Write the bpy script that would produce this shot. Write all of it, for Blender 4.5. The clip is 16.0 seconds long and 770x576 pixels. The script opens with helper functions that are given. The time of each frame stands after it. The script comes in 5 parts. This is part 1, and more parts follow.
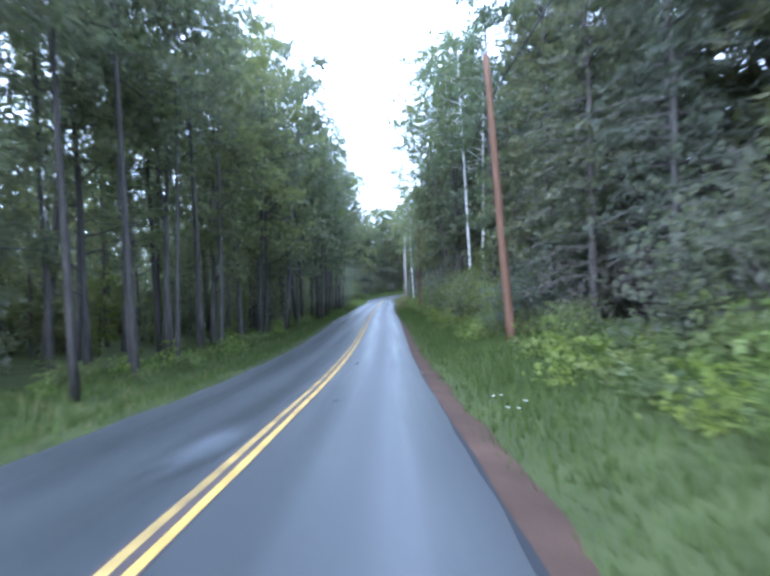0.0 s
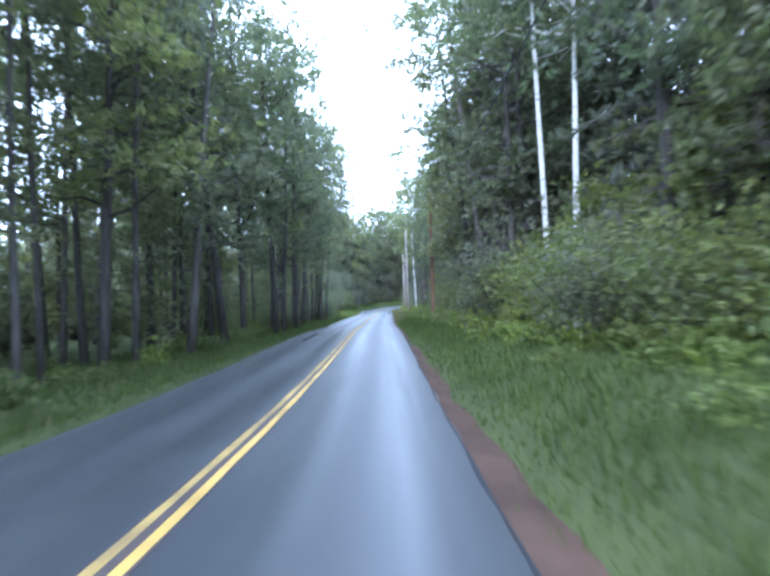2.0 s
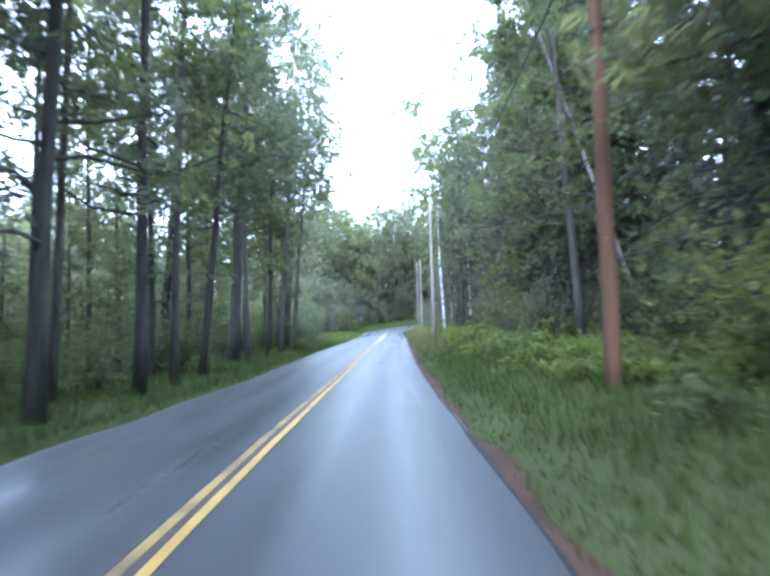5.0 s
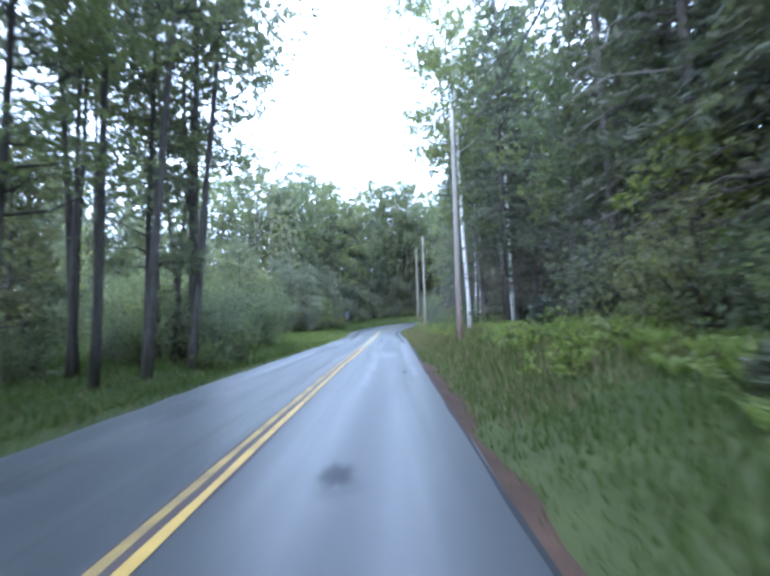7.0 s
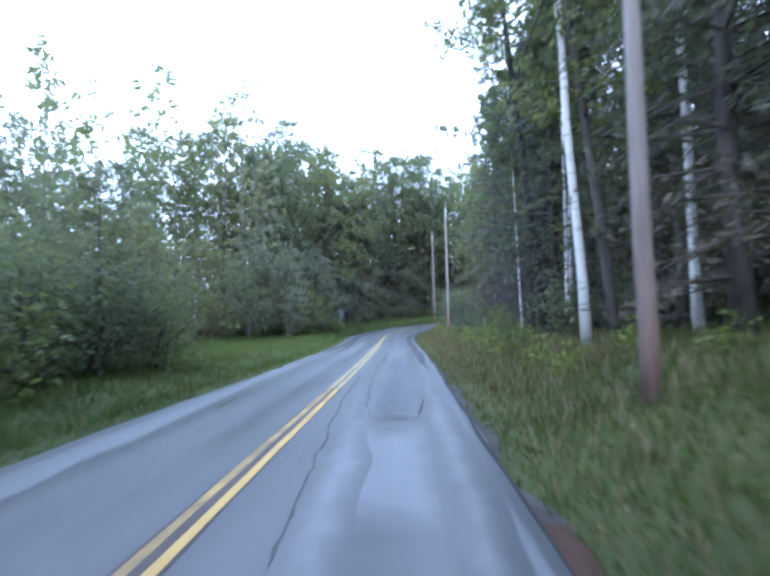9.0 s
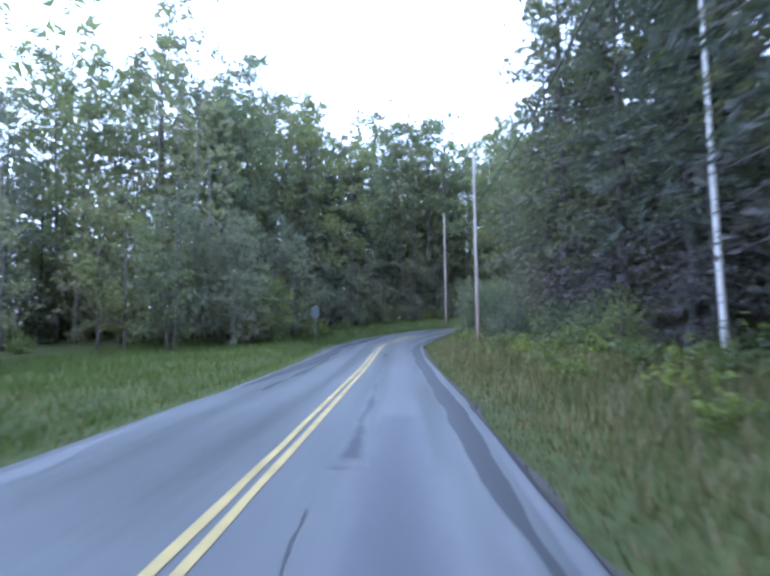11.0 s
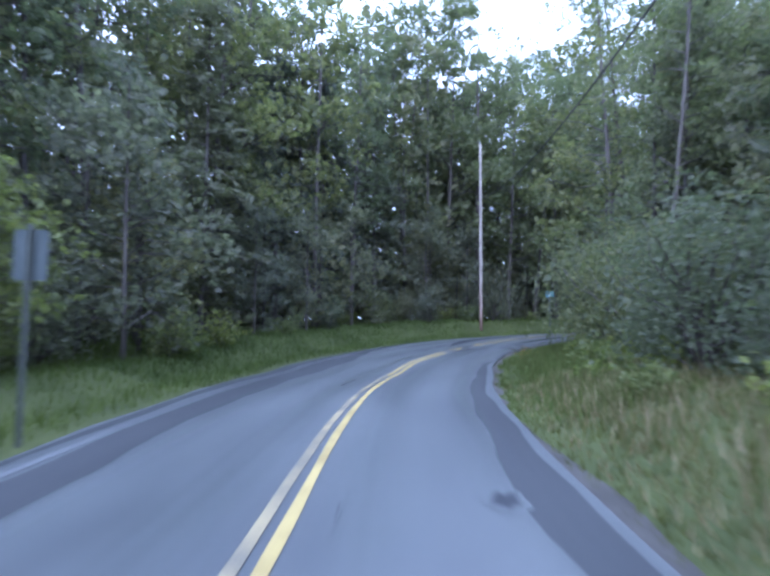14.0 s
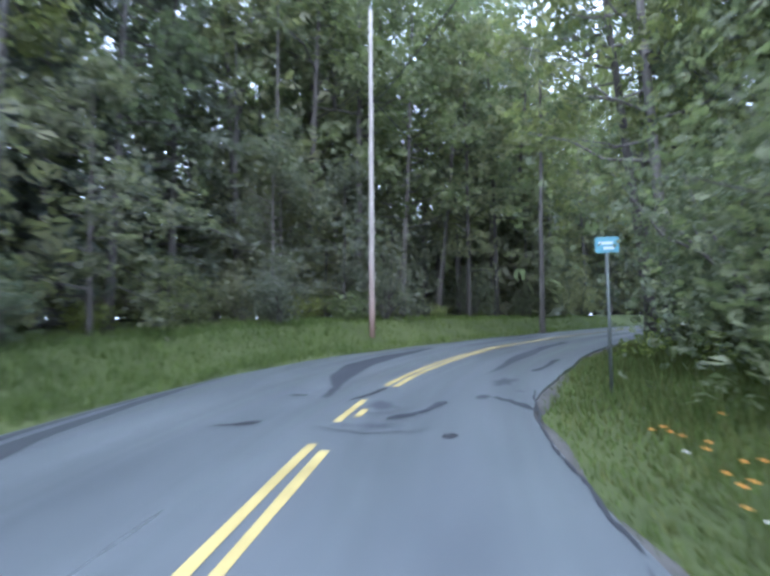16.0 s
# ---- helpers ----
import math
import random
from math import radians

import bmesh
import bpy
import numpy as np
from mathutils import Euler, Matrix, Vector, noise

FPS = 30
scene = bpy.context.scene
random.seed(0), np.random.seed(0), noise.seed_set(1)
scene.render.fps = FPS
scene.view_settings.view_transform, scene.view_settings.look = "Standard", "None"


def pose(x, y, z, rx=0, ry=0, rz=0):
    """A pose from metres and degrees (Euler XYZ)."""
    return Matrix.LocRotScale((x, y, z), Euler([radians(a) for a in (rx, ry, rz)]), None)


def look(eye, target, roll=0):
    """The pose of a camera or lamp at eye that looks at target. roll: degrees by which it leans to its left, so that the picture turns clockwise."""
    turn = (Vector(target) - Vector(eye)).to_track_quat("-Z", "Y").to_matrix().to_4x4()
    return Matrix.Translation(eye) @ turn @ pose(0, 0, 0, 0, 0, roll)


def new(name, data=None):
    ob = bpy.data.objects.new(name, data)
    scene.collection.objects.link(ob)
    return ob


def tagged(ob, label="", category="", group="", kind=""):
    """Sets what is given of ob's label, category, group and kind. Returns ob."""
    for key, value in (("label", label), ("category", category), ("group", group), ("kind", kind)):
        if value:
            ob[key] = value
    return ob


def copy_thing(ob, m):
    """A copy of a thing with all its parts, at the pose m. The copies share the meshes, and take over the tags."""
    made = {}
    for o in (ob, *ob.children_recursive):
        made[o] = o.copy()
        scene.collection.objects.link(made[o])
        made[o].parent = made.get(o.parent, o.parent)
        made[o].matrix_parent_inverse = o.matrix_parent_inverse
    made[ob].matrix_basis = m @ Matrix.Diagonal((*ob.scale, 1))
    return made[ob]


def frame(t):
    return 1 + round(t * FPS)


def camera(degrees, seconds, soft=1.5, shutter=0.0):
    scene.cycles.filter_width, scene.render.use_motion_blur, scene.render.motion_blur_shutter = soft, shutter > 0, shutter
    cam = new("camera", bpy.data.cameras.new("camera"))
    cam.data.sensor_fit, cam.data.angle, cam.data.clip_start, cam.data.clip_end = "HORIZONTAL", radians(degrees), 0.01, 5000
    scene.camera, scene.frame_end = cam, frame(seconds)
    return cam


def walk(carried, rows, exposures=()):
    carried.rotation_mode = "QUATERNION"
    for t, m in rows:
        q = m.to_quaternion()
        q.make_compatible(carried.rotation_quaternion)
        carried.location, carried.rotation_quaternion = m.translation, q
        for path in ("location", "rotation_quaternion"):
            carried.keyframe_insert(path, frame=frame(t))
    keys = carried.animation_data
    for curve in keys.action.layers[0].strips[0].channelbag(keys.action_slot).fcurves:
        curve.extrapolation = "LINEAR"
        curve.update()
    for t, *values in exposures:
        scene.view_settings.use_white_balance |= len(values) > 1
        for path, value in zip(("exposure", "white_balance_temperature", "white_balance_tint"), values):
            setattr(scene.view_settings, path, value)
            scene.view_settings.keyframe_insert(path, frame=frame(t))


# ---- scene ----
cam = camera(68.2, 16.0, soft=3.0, shutter=0.5)
METRES, EYE, TILT, LEAN, TURN = 165.0, 1.72, 0.0, 0.0, 0.3
ROWS = [
    (0.0, 0.0, 0.0, 0.0, 0.01, 0.16, 1.88),
    (0.5, 0.0001, 0.0337, -0.002, 0.02, 0.14, 1.91),
    (1.0, 0.0003, 0.0676, -0.0038, -0.04, 0.4, 1.19),
    (1.5, 0.0005, 0.1012, -0.0057, -0.27, 1.09, 1.42),
    (2.0, 0.0009, 0.1351, -0.0069, -0.3, 1.58, 1.86),
    (2.5, 0.0012, 0.1692, -0.0079, 0.11, 2.33, 1.69),
    (3.0, 0.0014, 0.2032, -0.0083, 0.65, 3.34, 1.57),
    (5.5, 0.0006, 0.3622, -0.0072, 0.51, 3.58, 1.58),
    (6.0, 0.0008, 0.3955, -0.008, 0.39, 2.75, 1.59),
    (6.5, 0.0009, 0.4276, -0.0084, 0.24, 3.19, 1.89),
    (7.0, 0.001, 0.4603, -0.0086, 0.04, 3.37, 1.65),
    (7.5, 0.0014, 0.4926, -0.0085, 0.11, 3.34, 1.71),
    (8.0, 0.0019, 0.5249, -0.0087, 0.35, 3.85, 1.99),
    (8.5, 0.0019, 0.556, -0.0082, 0.61, 4.18, 1.38),
    (9.0, 0.0021, 0.5867, -0.0079, 1.04, 3.43, 1.46),
    (11.5, 0.0027, 0.729, -0.0084, 1.29, 3.93, 0.63),
    (12.0, 0.0025, 0.76, -0.0083, 1.33, 3.66, 0.49),
    (12.5, 0.002, 0.7915, -0.0083, 1.27, 3.67, 0.39),
    (13.0, 0.0012, 0.8224, -0.0083, 1.01, 3.4, 0.06),
    (13.5, 0.0006, 0.8539, -0.0084, 0.94, 3.6, -0.41),
    (14.0, 0.0002, 0.883, -0.0082, 0.65, 4.35, -0.47),
    (14.5, 0.0001, 0.9142, -0.0074, -0.28, 5.26, 0.11),
    (15.0, 0.001, 0.9444, -0.0065, -3.02, 5.58, -0.15),
    (15.5, 0.0042, 0.9725, -0.0064, -7.85, 5.05, 0.32),
    (16.0, 0.0096, 0.9988, -0.0058, -13.68, 4.24, 0.45),
]
walk(cam, [(t, pose(0, 0, EYE, TILT, LEAN, TURN) @ pose(METRES * x, METRES * y, METRES * z, 90 + pitch, roll, yaw)) for t, x, y, z, yaw, pitch, roll in ROWS],
     [(0.0, 1.39, 4930, 14), (1.5, 1.63, 4930, 14), (3.0, 1.95, 4930, 12), (5.5, 1.95, 4990, 12), (7.0, 1.56, 4990, 13), (9.0, 1.09, 4920, 16), (11.5, 1.0, 4850, 20), (12.5, 1.05, 4820, 22),
      (14.5, 1.26, 4780, 23), (15.5, 1.56, 5060, 15), (16.0, 1.58, 5180, 14)])

# ---- world and light: bright overcast sky ----
world = bpy.data.worlds.new("overcast_sky")
scene.world = world
world.use_nodes = True
wn, wl = world.node_tree.nodes, world.node_tree.links
wn.clear()
sky = wn.new("ShaderNodeTexSky")
sky.sky_type, sky.sun_disc = "NISHITA", False
sky.sun_elevation, sky.sun_rotation = radians(40), radians(200)
sky.air_density, sky.dust_density = 1.0, 3.0
sky_gain = wn.new("ShaderNodeMix")
sky_gain.data_type, sky_gain.blend_type = "RGBA", "MULTIPLY"
sky_gain.inputs[0].default_value = 1.0
sky_gain.inputs[7].default_value = (0.1, 0.1, 0.1, 1)
cloud = wn.new("ShaderNodeMix")
cloud.data_type = "RGBA"
cloud.inputs[0].default_value = 0.8
cloud.inputs[7].default_value = (1.95, 2.12, 2.36, 1)
back = wn.new("ShaderNodeBackground")
back.inputs[1].default_value = 1.0
out = wn.new("ShaderNodeOutputWorld")
wl.new(sky.outputs[0], sky_gain.inputs[6])
wl.new(sky_gain.outputs[2], cloud.inputs[6])
wl.new(cloud.outputs[2], back.inputs[0])
wl.new(back.outputs[0], out.inputs[0])

sun_data = bpy.data.lights.new("sun", "SUN")
sun_data.energy, sun_data.angle, sun_data.color = 1.5, radians(40), (1.0, 0.96, 0.9)
sun = new("sun", sun_data)
sun.matrix_world = look((0, 0, 60), (24, 68, 0))

# ---- materials ----


def node_mat(name):
    m = bpy.data.materials.new(name)
    m.use_nodes = True
    nt = m.node_tree
    nt.nodes.clear()
    o = nt.nodes.new("ShaderNodeOutputMaterial")
    return m, nt.nodes, nt.links, o


def noise_tex(n, l, coord, scale, detail=4, stretch=None, rough=0.55):
    tx = n.new("ShaderNodeTexNoise")
    tx.inputs["Scale"].default_value = scale
    tx.inputs["Detail"].default_value = detail
    tx.inputs["Roughness"].default_value = rough
    if stretch:
        mp = n.new("ShaderNodeMapping")
        mp.inputs["Scale"].default_value = stretch
        l.new(coord, mp.inputs[0])
        coord = mp.outputs[0]
    l.new(coord, tx.inputs[0])
    return tx.outputs[0]


def ramp(n, l, fac, stops):
    r = n.new("ShaderNodeValToRGB")
    e = r.color_ramp.elements
    while len(e) < len(stops):
        e.new(0.5)
    for k, (p, c) in zip(e, stops):
        k.position = p
        k.color = (*c, 1) if len(c) == 3 else c
    l.new(fac, r.inputs[0])
    return r.outputs[0]


def mix_rgb(n, l, fac, a, b, blend="MIX"):
    m = n.new("ShaderNodeMix")
    m.data_type, m.blend_type = "RGBA", blend
    for sock, v in ((m.inputs[0], fac), (m.inputs[6], a), (m.inputs[7], b)):
        if isinstance(v, (int, float)):
            sock.default_value = v
        elif isinstance(v, tuple):
            sock.default_value = (*v, 1)
        else:
            l.new(v, sock)
    return m.outputs[2]


def math_node(n, l, op, a, b=0.0, clamp=False):
    m = n.new("ShaderNodeMath")
    m.operation, m.use_clamp = op, clamp
    for sock, v in zip(m.inputs, (a, b)):
        if isinstance(v, (int, float)):
            sock.default_value = v
        else:
            l.new(v, sock)
    return m.outputs[0]


def surface(name, dark, light, scale=3.0, fine=40.0, rough=0.8, bump=0.3, metal=0.0, stretch=None, spread=(0.3, 0.7), random_tint=0.0):
    """A plain surface with variation at two scales and a fine relief."""
    m, n, l, o = node_mat(name)
    co = n.new("ShaderNodeTexCoord").outputs["Object"]
    big = noise_tex(n, l, co, scale, 4, stretch)
    small = noise_tex(n, l, co, fine, 3, stretch)
    both = math_node(n, l, "ADD", math_node(n, l, "MULTIPLY", big, 0.65), math_node(n, l, "MULTIPLY", small, 0.35))
    col = ramp(n, l, both, [(spread[0], dark), (spread[1], light)])
    if random_tint:
        rnd = n.new("ShaderNodeObjectInfo").outputs["Random"]
        col = mix_rgb(n, l, 1.0, col, ramp(n, l, rnd, [(0, (1 - random_tint,) * 3), (1, (1 + random_tint,) * 3)]), "MULTIPLY")
    b = n.new("ShaderNodeBsdfPrincipled")
    l.new(col, b.inputs["Base Color"])
    b.inputs["Roughness"].default_value, b.inputs["Metallic"].default_value = rough, metal
    if rough >= 0.9:
        b.inputs["Specular IOR Level"].default_value = 0.12
    if bump:
        bp = n.new("ShaderNodeBump")
        bp.inputs["Strength"].default_value, bp.inputs["Distance"].default_value = bump, 0.02
        l.new(both, bp.inputs["Height"])
        l.new(bp.outputs[0], b.inputs["Normal"])
    l.new(b.outputs[0], o.inputs[0])
    return m


def foliage(name, dark, light, through_part=0.3, tint=0.25, gloss=0.3):
    """Leaves: each leaf and each plant has its own shade; some light passes through."""
    m, n, l, o = node_mat(name)
    isl = n.new("ShaderNodeNewGeometry").outputs["Random Per Island"]
    rnd = n.new("ShaderNodeObjectInfo").outputs["Random"]
    co = n.new("ShaderNodeTexCoord").outputs["Object"]
    patch = noise_tex(n, l, co, 0.5, 2)
    f = math_node(n, l, "ADD", math_node(n, l, "MULTIPLY", isl, 0.6), math_node(n, l, "MULTIPLY", patch, 0.5))
    col = ramp(n, l, f, [(0.1, dark), (0.85, light)])
    tone = ramp(n, l, rnd, [(0, (1 - tint, 1 - tint * 0.8, 1.0)), (0.5, (1, 1, 1)), (1, (1 + tint, 1 + tint * 0.7, 1 - tint * 0.5))])
    col = mix_rgb(n, l, 1.0, col, tone, "MULTIPLY")
    b = n.new("ShaderNodeBsdfPrincipled")
    l.new(col, b.inputs["Base Color"])
    b.inputs["Roughness"].default_value = 0.55 if gloss > 0.2 else 0.8
    b.inputs["Specular IOR Level"].default_value = gloss
    tr = n.new("ShaderNodeBsdfTranslucent")
    l.new(mix_rgb(n, l, 1.0, col, (1.1, 1.2, 0.75), "MULTIPLY"), tr.inputs[0])
    mx = n.new("ShaderNodeMixShader")
    mx.inputs[0].default_value = through_part
    l.new(b.outputs[0], mx.inputs[1])
    l.new(tr.outputs[0], mx.inputs[2])
    l.new(mx.outputs[0], o.inputs[0])
    return m


def asphalt(name, dark, light, track, rough=(0.38, 0.62), worn=0.5, old=None, feather=0.0, gloss=0.5):
    """Road surface in road coordinates (u across in metres, v along): polished wheel tracks, streaks, stains and aggregate."""
    m, n, l, o = node_mat(name)
    uv = n.new("ShaderNodeUVMap")
    uv.uv_map = "road"
    co = uv.outputs[0]
    sep = n.new("ShaderNodeSeparateXYZ")
    l.new(co, sep.inputs[0])
    grain = noise_tex(n, l, co, 90, 3)
    blot = noise_tex(n, l, co, 0.45, 5, (1.0, 0.35, 1))
    streak = noise_tex(n, l, co, 1.0, 2, (1.9, 0.06, 1))
    wave = math_node(n, l, "COSINE", math_node(n, l, "MULTIPLY", math_node(n, l, "SUBTRACT", math_node(n, l, "ABSOLUTE", sep.outputs[0]), 1.55), 4.2))
    wave = math_node(n, l, "MULTIPLY", math_node(n, l, "ADD", math_node(n, l, "MULTIPLY", wave, -0.5), 0.5), streak)
    f = math_node(n, l, "ADD", math_node(n, l, "MULTIPLY", blot, 0.5), math_node(n, l, "MULTIPLY", grain, 0.3))
    f = math_node(n, l, "ADD", f, math_node(n, l, "ADD", math_node(n, l, "MULTIPLY", streak, 0.08), 0.06))

    def tone(dk, lt, tk, wn_, od):
        c = ramp(n, l, f, [(0.37, dk), (0.63, lt)])
        c = mix_rgb(n, l, math_node(n, l, "MULTIPLY", wave, wn_, True), c, tk)
        if od:
            # an older, paler paving begins farther along
            along = math_node(n, l, "DIVIDE", math_node(n, l, "SUBTRACT", sep.outputs[1], od[0]), od[1] - od[0], True)
            c = mix_rgb(n, l, along, c, mix_rgb(n, l, 1.0, c, (od[2],) * 3, "MULTIPLY"))
        return c

    def shine(r0, r1):
        r = math_node(n, l, "SUBTRACT", r1, math_node(n, l, "MULTIPLY", wave, (r1 - r0) * 2.0))
        return math_node(n, l, "ADD", r, math_node(n, l, "MULTIPLY", math_node(n, l, "SUBTRACT", blot, 0.5), 0.12))

    col, rg, spec = tone(dark, light, track, worn, old), shine(*rough), gloss
    if feather:
        # a worn rim, where the piece fades into the paving round it
        rim = n.new("ShaderNodeUVMap")
        rim.uv_map = "rim"
        rsep = n.new("ShaderNodeSeparateXYZ")
        l.new(rim.outputs[0], rsep.inputs[0])
        wear = math_node(n, l, "MULTIPLY", math_node(n, l, "SUBTRACT", noise_tex(n, l, co, 2.2, 5, (1.6, 0.7, 1)), 0.5), feather)
        mr = n.new("ShaderNodeMapRange")
        mr.interpolation_type = "SMOOTHSTEP"
        mr.inputs["From Min"].default_value, mr.inputs["From Max"].default_value = feather * 0.1, feather
        l.new(math_node(n, l, "ADD", rsep.outputs[0], wear), mr.inputs["Value"])
        k = mr.outputs[0]
        col = mix_rgb(n, l, k, tone(*PAVING[:4], PAVING[5]), col)
        rg = math_node(n, l, "ADD", math_node(n, l, "MULTIPLY", rg, k), math_node(n, l, "MULTIPLY", shine(*PAVING[4]), math_node(n, l, "SUBTRACT", 1.0, k)))
        spec = math_node(n, l, "ADD", math_node(n, l, "MULTIPLY", k, gloss - 0.5), 0.5)
    b = n.new("ShaderNodeBsdfPrincipled")
    l.new(col, b.inputs["Base Color"])
    l.new(rg, b.inputs["Roughness"])
    if feather:
        l.new(spec, b.inputs["Specular IOR Level"])
    else:
        b.inputs["Specular IOR Level"].default_value = gloss
    bp = n.new("ShaderNodeBump")
    bp.inputs["Strength"].default_value, bp.inputs["Distance"].default_value = 0.18, 0.01
    l.new(grain, bp.inputs["Height"])
    l.new(bp.outputs[0], b.inputs["Normal"])
    l.new(b.outputs[0], o.inputs[0])
    return m


# the main paving: dark, light, wheel track, its share, roughness, the paler stretch
PAVING = ((0.026, 0.0295, 0.032), (0.046, 0.051, 0.053), (0.074, 0.081, 0.084), 0.36, (0.33, 0.5), (96, 126, 2.0))
M_ROAD = asphalt("asphalt", *PAVING[:3], rough=PAVING[4], worn=PAVING[3], old=PAVING[5])
M_PATCH = asphalt("dark_asphalt", (0.023, 0.026, 0.03), (0.043, 0.047, 0.052), (0.05, 0.055, 0.06), (0.55, 0.7), 0.2, feather=0.05, gloss=0.35)
M_BITUMEN = asphalt("bitumen", (0.018, 0.02, 0.025), (0.036, 0.04, 0.047), (0.04, 0.044, 0.05), (0.65, 0.8), 0.2, feather=0.12, gloss=0.25)
M_REPAIR = asphalt("repair_asphalt", (0.026, 0.03, 0.036), (0.056, 0.063, 0.071), (0.08, 0.089, 0.098), (0.36, 0.6), 0.3, old=(96, 126, 1.4), feather=0.3)
M_PATCH_SOFT = asphalt("stained_asphalt", (0.026, 0.029, 0.035), (0.045, 0.05, 0.058), (0.05, 0.055, 0.062), (0.6, 0.75), 0.2, feather=0.22, gloss=0.35)
M_EDGE = asphalt("pale_asphalt", (0.075, 0.081, 0.087), (0.13, 0.139, 0.148), (0.145, 0.154, 0.162), (0.45, 0.65), 0.3, feather=0.06)
M_EDGE_SOFT = asphalt("pale_stain", (0.06, 0.066, 0.076), (0.1, 0.108, 0.12), (0.12, 0.13, 0.14), (0.45, 0.65), 0.3, feather=0.35)
M_POLISHED = asphalt("polished_asphalt", (0.085, 0.092, 0.1), (0.135, 0.144, 0.154), (0.145, 0.154, 0.164), (0.3, 0.48), 0.3, feather=0.4)
M_TAR = asphalt("tar", (0.016, 0.017, 0.02), (0.03, 0.032, 0.036), (0.03, 0.032, 0.036), (0.6, 0.75), 0.1, gloss=0.25)
M_YELLOW = surface("yellow_paint", (0.26, 0.165, 0.035), (0.5, 0.33, 0.07), 1.2, 60, 0.6, 0.2, spread=(0.3, 0.55))
M_YELLOW_PALE = surface("pale_yellow_paint", (0.2, 0.152, 0.05), (0.38, 0.3, 0.105), 1.2, 60, 0.6, 0.2, spread=(0.3, 0.55))
M_WORN_PAINT = surface("brown_paint_residue", (0.035, 0.027, 0.026), (0.075, 0.055, 0.048), 1.4, 60, 0.7, 0.2)
M_YELLOW_OLD = surface("worn_yellow_paint", (0.12, 0.085, 0.04), (0.42, 0.29, 0.075), 0.9, 60, 0.65, 0.2, spread=(0.38, 0.6))
M_YELLOW_FAINT = surface("faded_yellow_paint", (0.1, 0.097, 0.08), (0.3, 0.25, 0.13), 0.9, 60, 0.65, 0.2, spread=(0.4, 0.65))
M_GRAVEL = surface("gravel", (0.04, 0.026, 0.02), (0.108, 0.068, 0.049), 0.7, 30, 0.9, 1.0)
M_GREYGRAVEL = surface("grey_gravel", (0.038, 0.037, 0.035), (0.1, 0.096, 0.088), 0.9, 45, 0.9, 0.8)
M_SOIL = surface("turf_and_leaf_litter", (0.036, 0.046, 0.018), (0.082, 0.097, 0.036), 0.5, 14, 0.95, 0.8)
M_GRASS = foliage("grass", (0.045, 0.068, 0.02), (0.1, 0.134, 0.043), 0.35, 0.1, 0.08)
M_GRASS_DULL = foliage("dull_grass", (0.056, 0.068, 0.022), (0.115, 0.128, 0.045), 0.35, 0.1, 0.08)
M_STRAW = foliage("dry_grass", (0.13, 0.112, 0.06), (0.23, 0.195, 0.11), 0.3, 0.1)
M_LEAF = foliage("broad_leaves", (0.083, 0.103, 0.06), (0.196, 0.213, 0.126), 0.55, 0.2)
M_LEAF_BRIGHT = foliage("young_leaves", (0.095, 0.122, 0.046), (0.205, 0.23, 0.09), 0.5, 0.2)
# cooler foliage, lightened a little: some haze is put into this colour
M_LEAF_COOL = foliage("hazy_grey_green_leaves", (0.101, 0.11, 0.082), (0.214, 0.219, 0.157), 0.6, 0.2)
M_FERN = foliage("fern_fronds", (0.13, 0.175, 0.04), (0.25, 0.29, 0.082), 0.5, 0.15)
M_NEEDLE = foliage("needles", (0.072, 0.084, 0.058), (0.15, 0.16, 0.112), 0.4, 0.25)
M_DEADNEEDLE = foliage("dead_twigs", (0.08, 0.074, 0.066), (0.14, 0.13, 0.115), 0.3, 0.2)
M_BARK = surface("grey_bark", (0.04, 0.036, 0.032), (0.145, 0.135, 0.125), 6, 40, 0.9, 0.6, stretch=(1, 1, 0.15), random_tint=0.35)
M_BIRCH = surface("birch_bark", (0.08, 0.075, 0.07), (0.62, 0.62, 0.6), 2.2, 9, 0.7, 0.3, stretch=(0.5, 0.5, 3.0), spread=(0.36, 0.46))
M_BIRCH_GREY = surface("grey_birch_bark", (0.06, 0.056, 0.052), (0.3, 0.29, 0.28), 2.2, 9, 0.8, 0.3, stretch=(0.5, 0.5, 3.0), spread=(0.34, 0.5))


def pole_wood(name, dark, light, foot):
    """Weathered grey wood that keeps its brown preservative towards the foot."""
    m = surface(name, dark, light, 5, 50, 0.85, 0.4, stretch=(1, 1, 0.06))
    n, l = m.node_tree.nodes, m.node_tree.links
    bsdf = next(k for k in n if k.type == "BSDF_PRINCIPLED")
    was = bsdf.inputs["Base Color"].links[0].from_socket
    co = n.new("ShaderNodeTexCoord").outputs["Object"]
    sp = n.new("ShaderNodeSeparateXYZ")
    l.new(co, sp.inputs[0])
    k = math_node(n, l, "SUBTRACT", 1.0, math_node(n, l, "MULTIPLY", sp.outputs[2], 0.24))
    k = math_node(n, l, "ADD", k, math_node(n, l, "SUBTRACT", noise_tex(n, l, co, 1.5, 4, (6, 6, 0.5)), 0.5), True)
    l.new(mix_rgb(n, l, k, was, mix_rgb(n, l, 1.0, was, foot, "MULTIPLY")), bsdf.inputs["Base Color"])
    return m


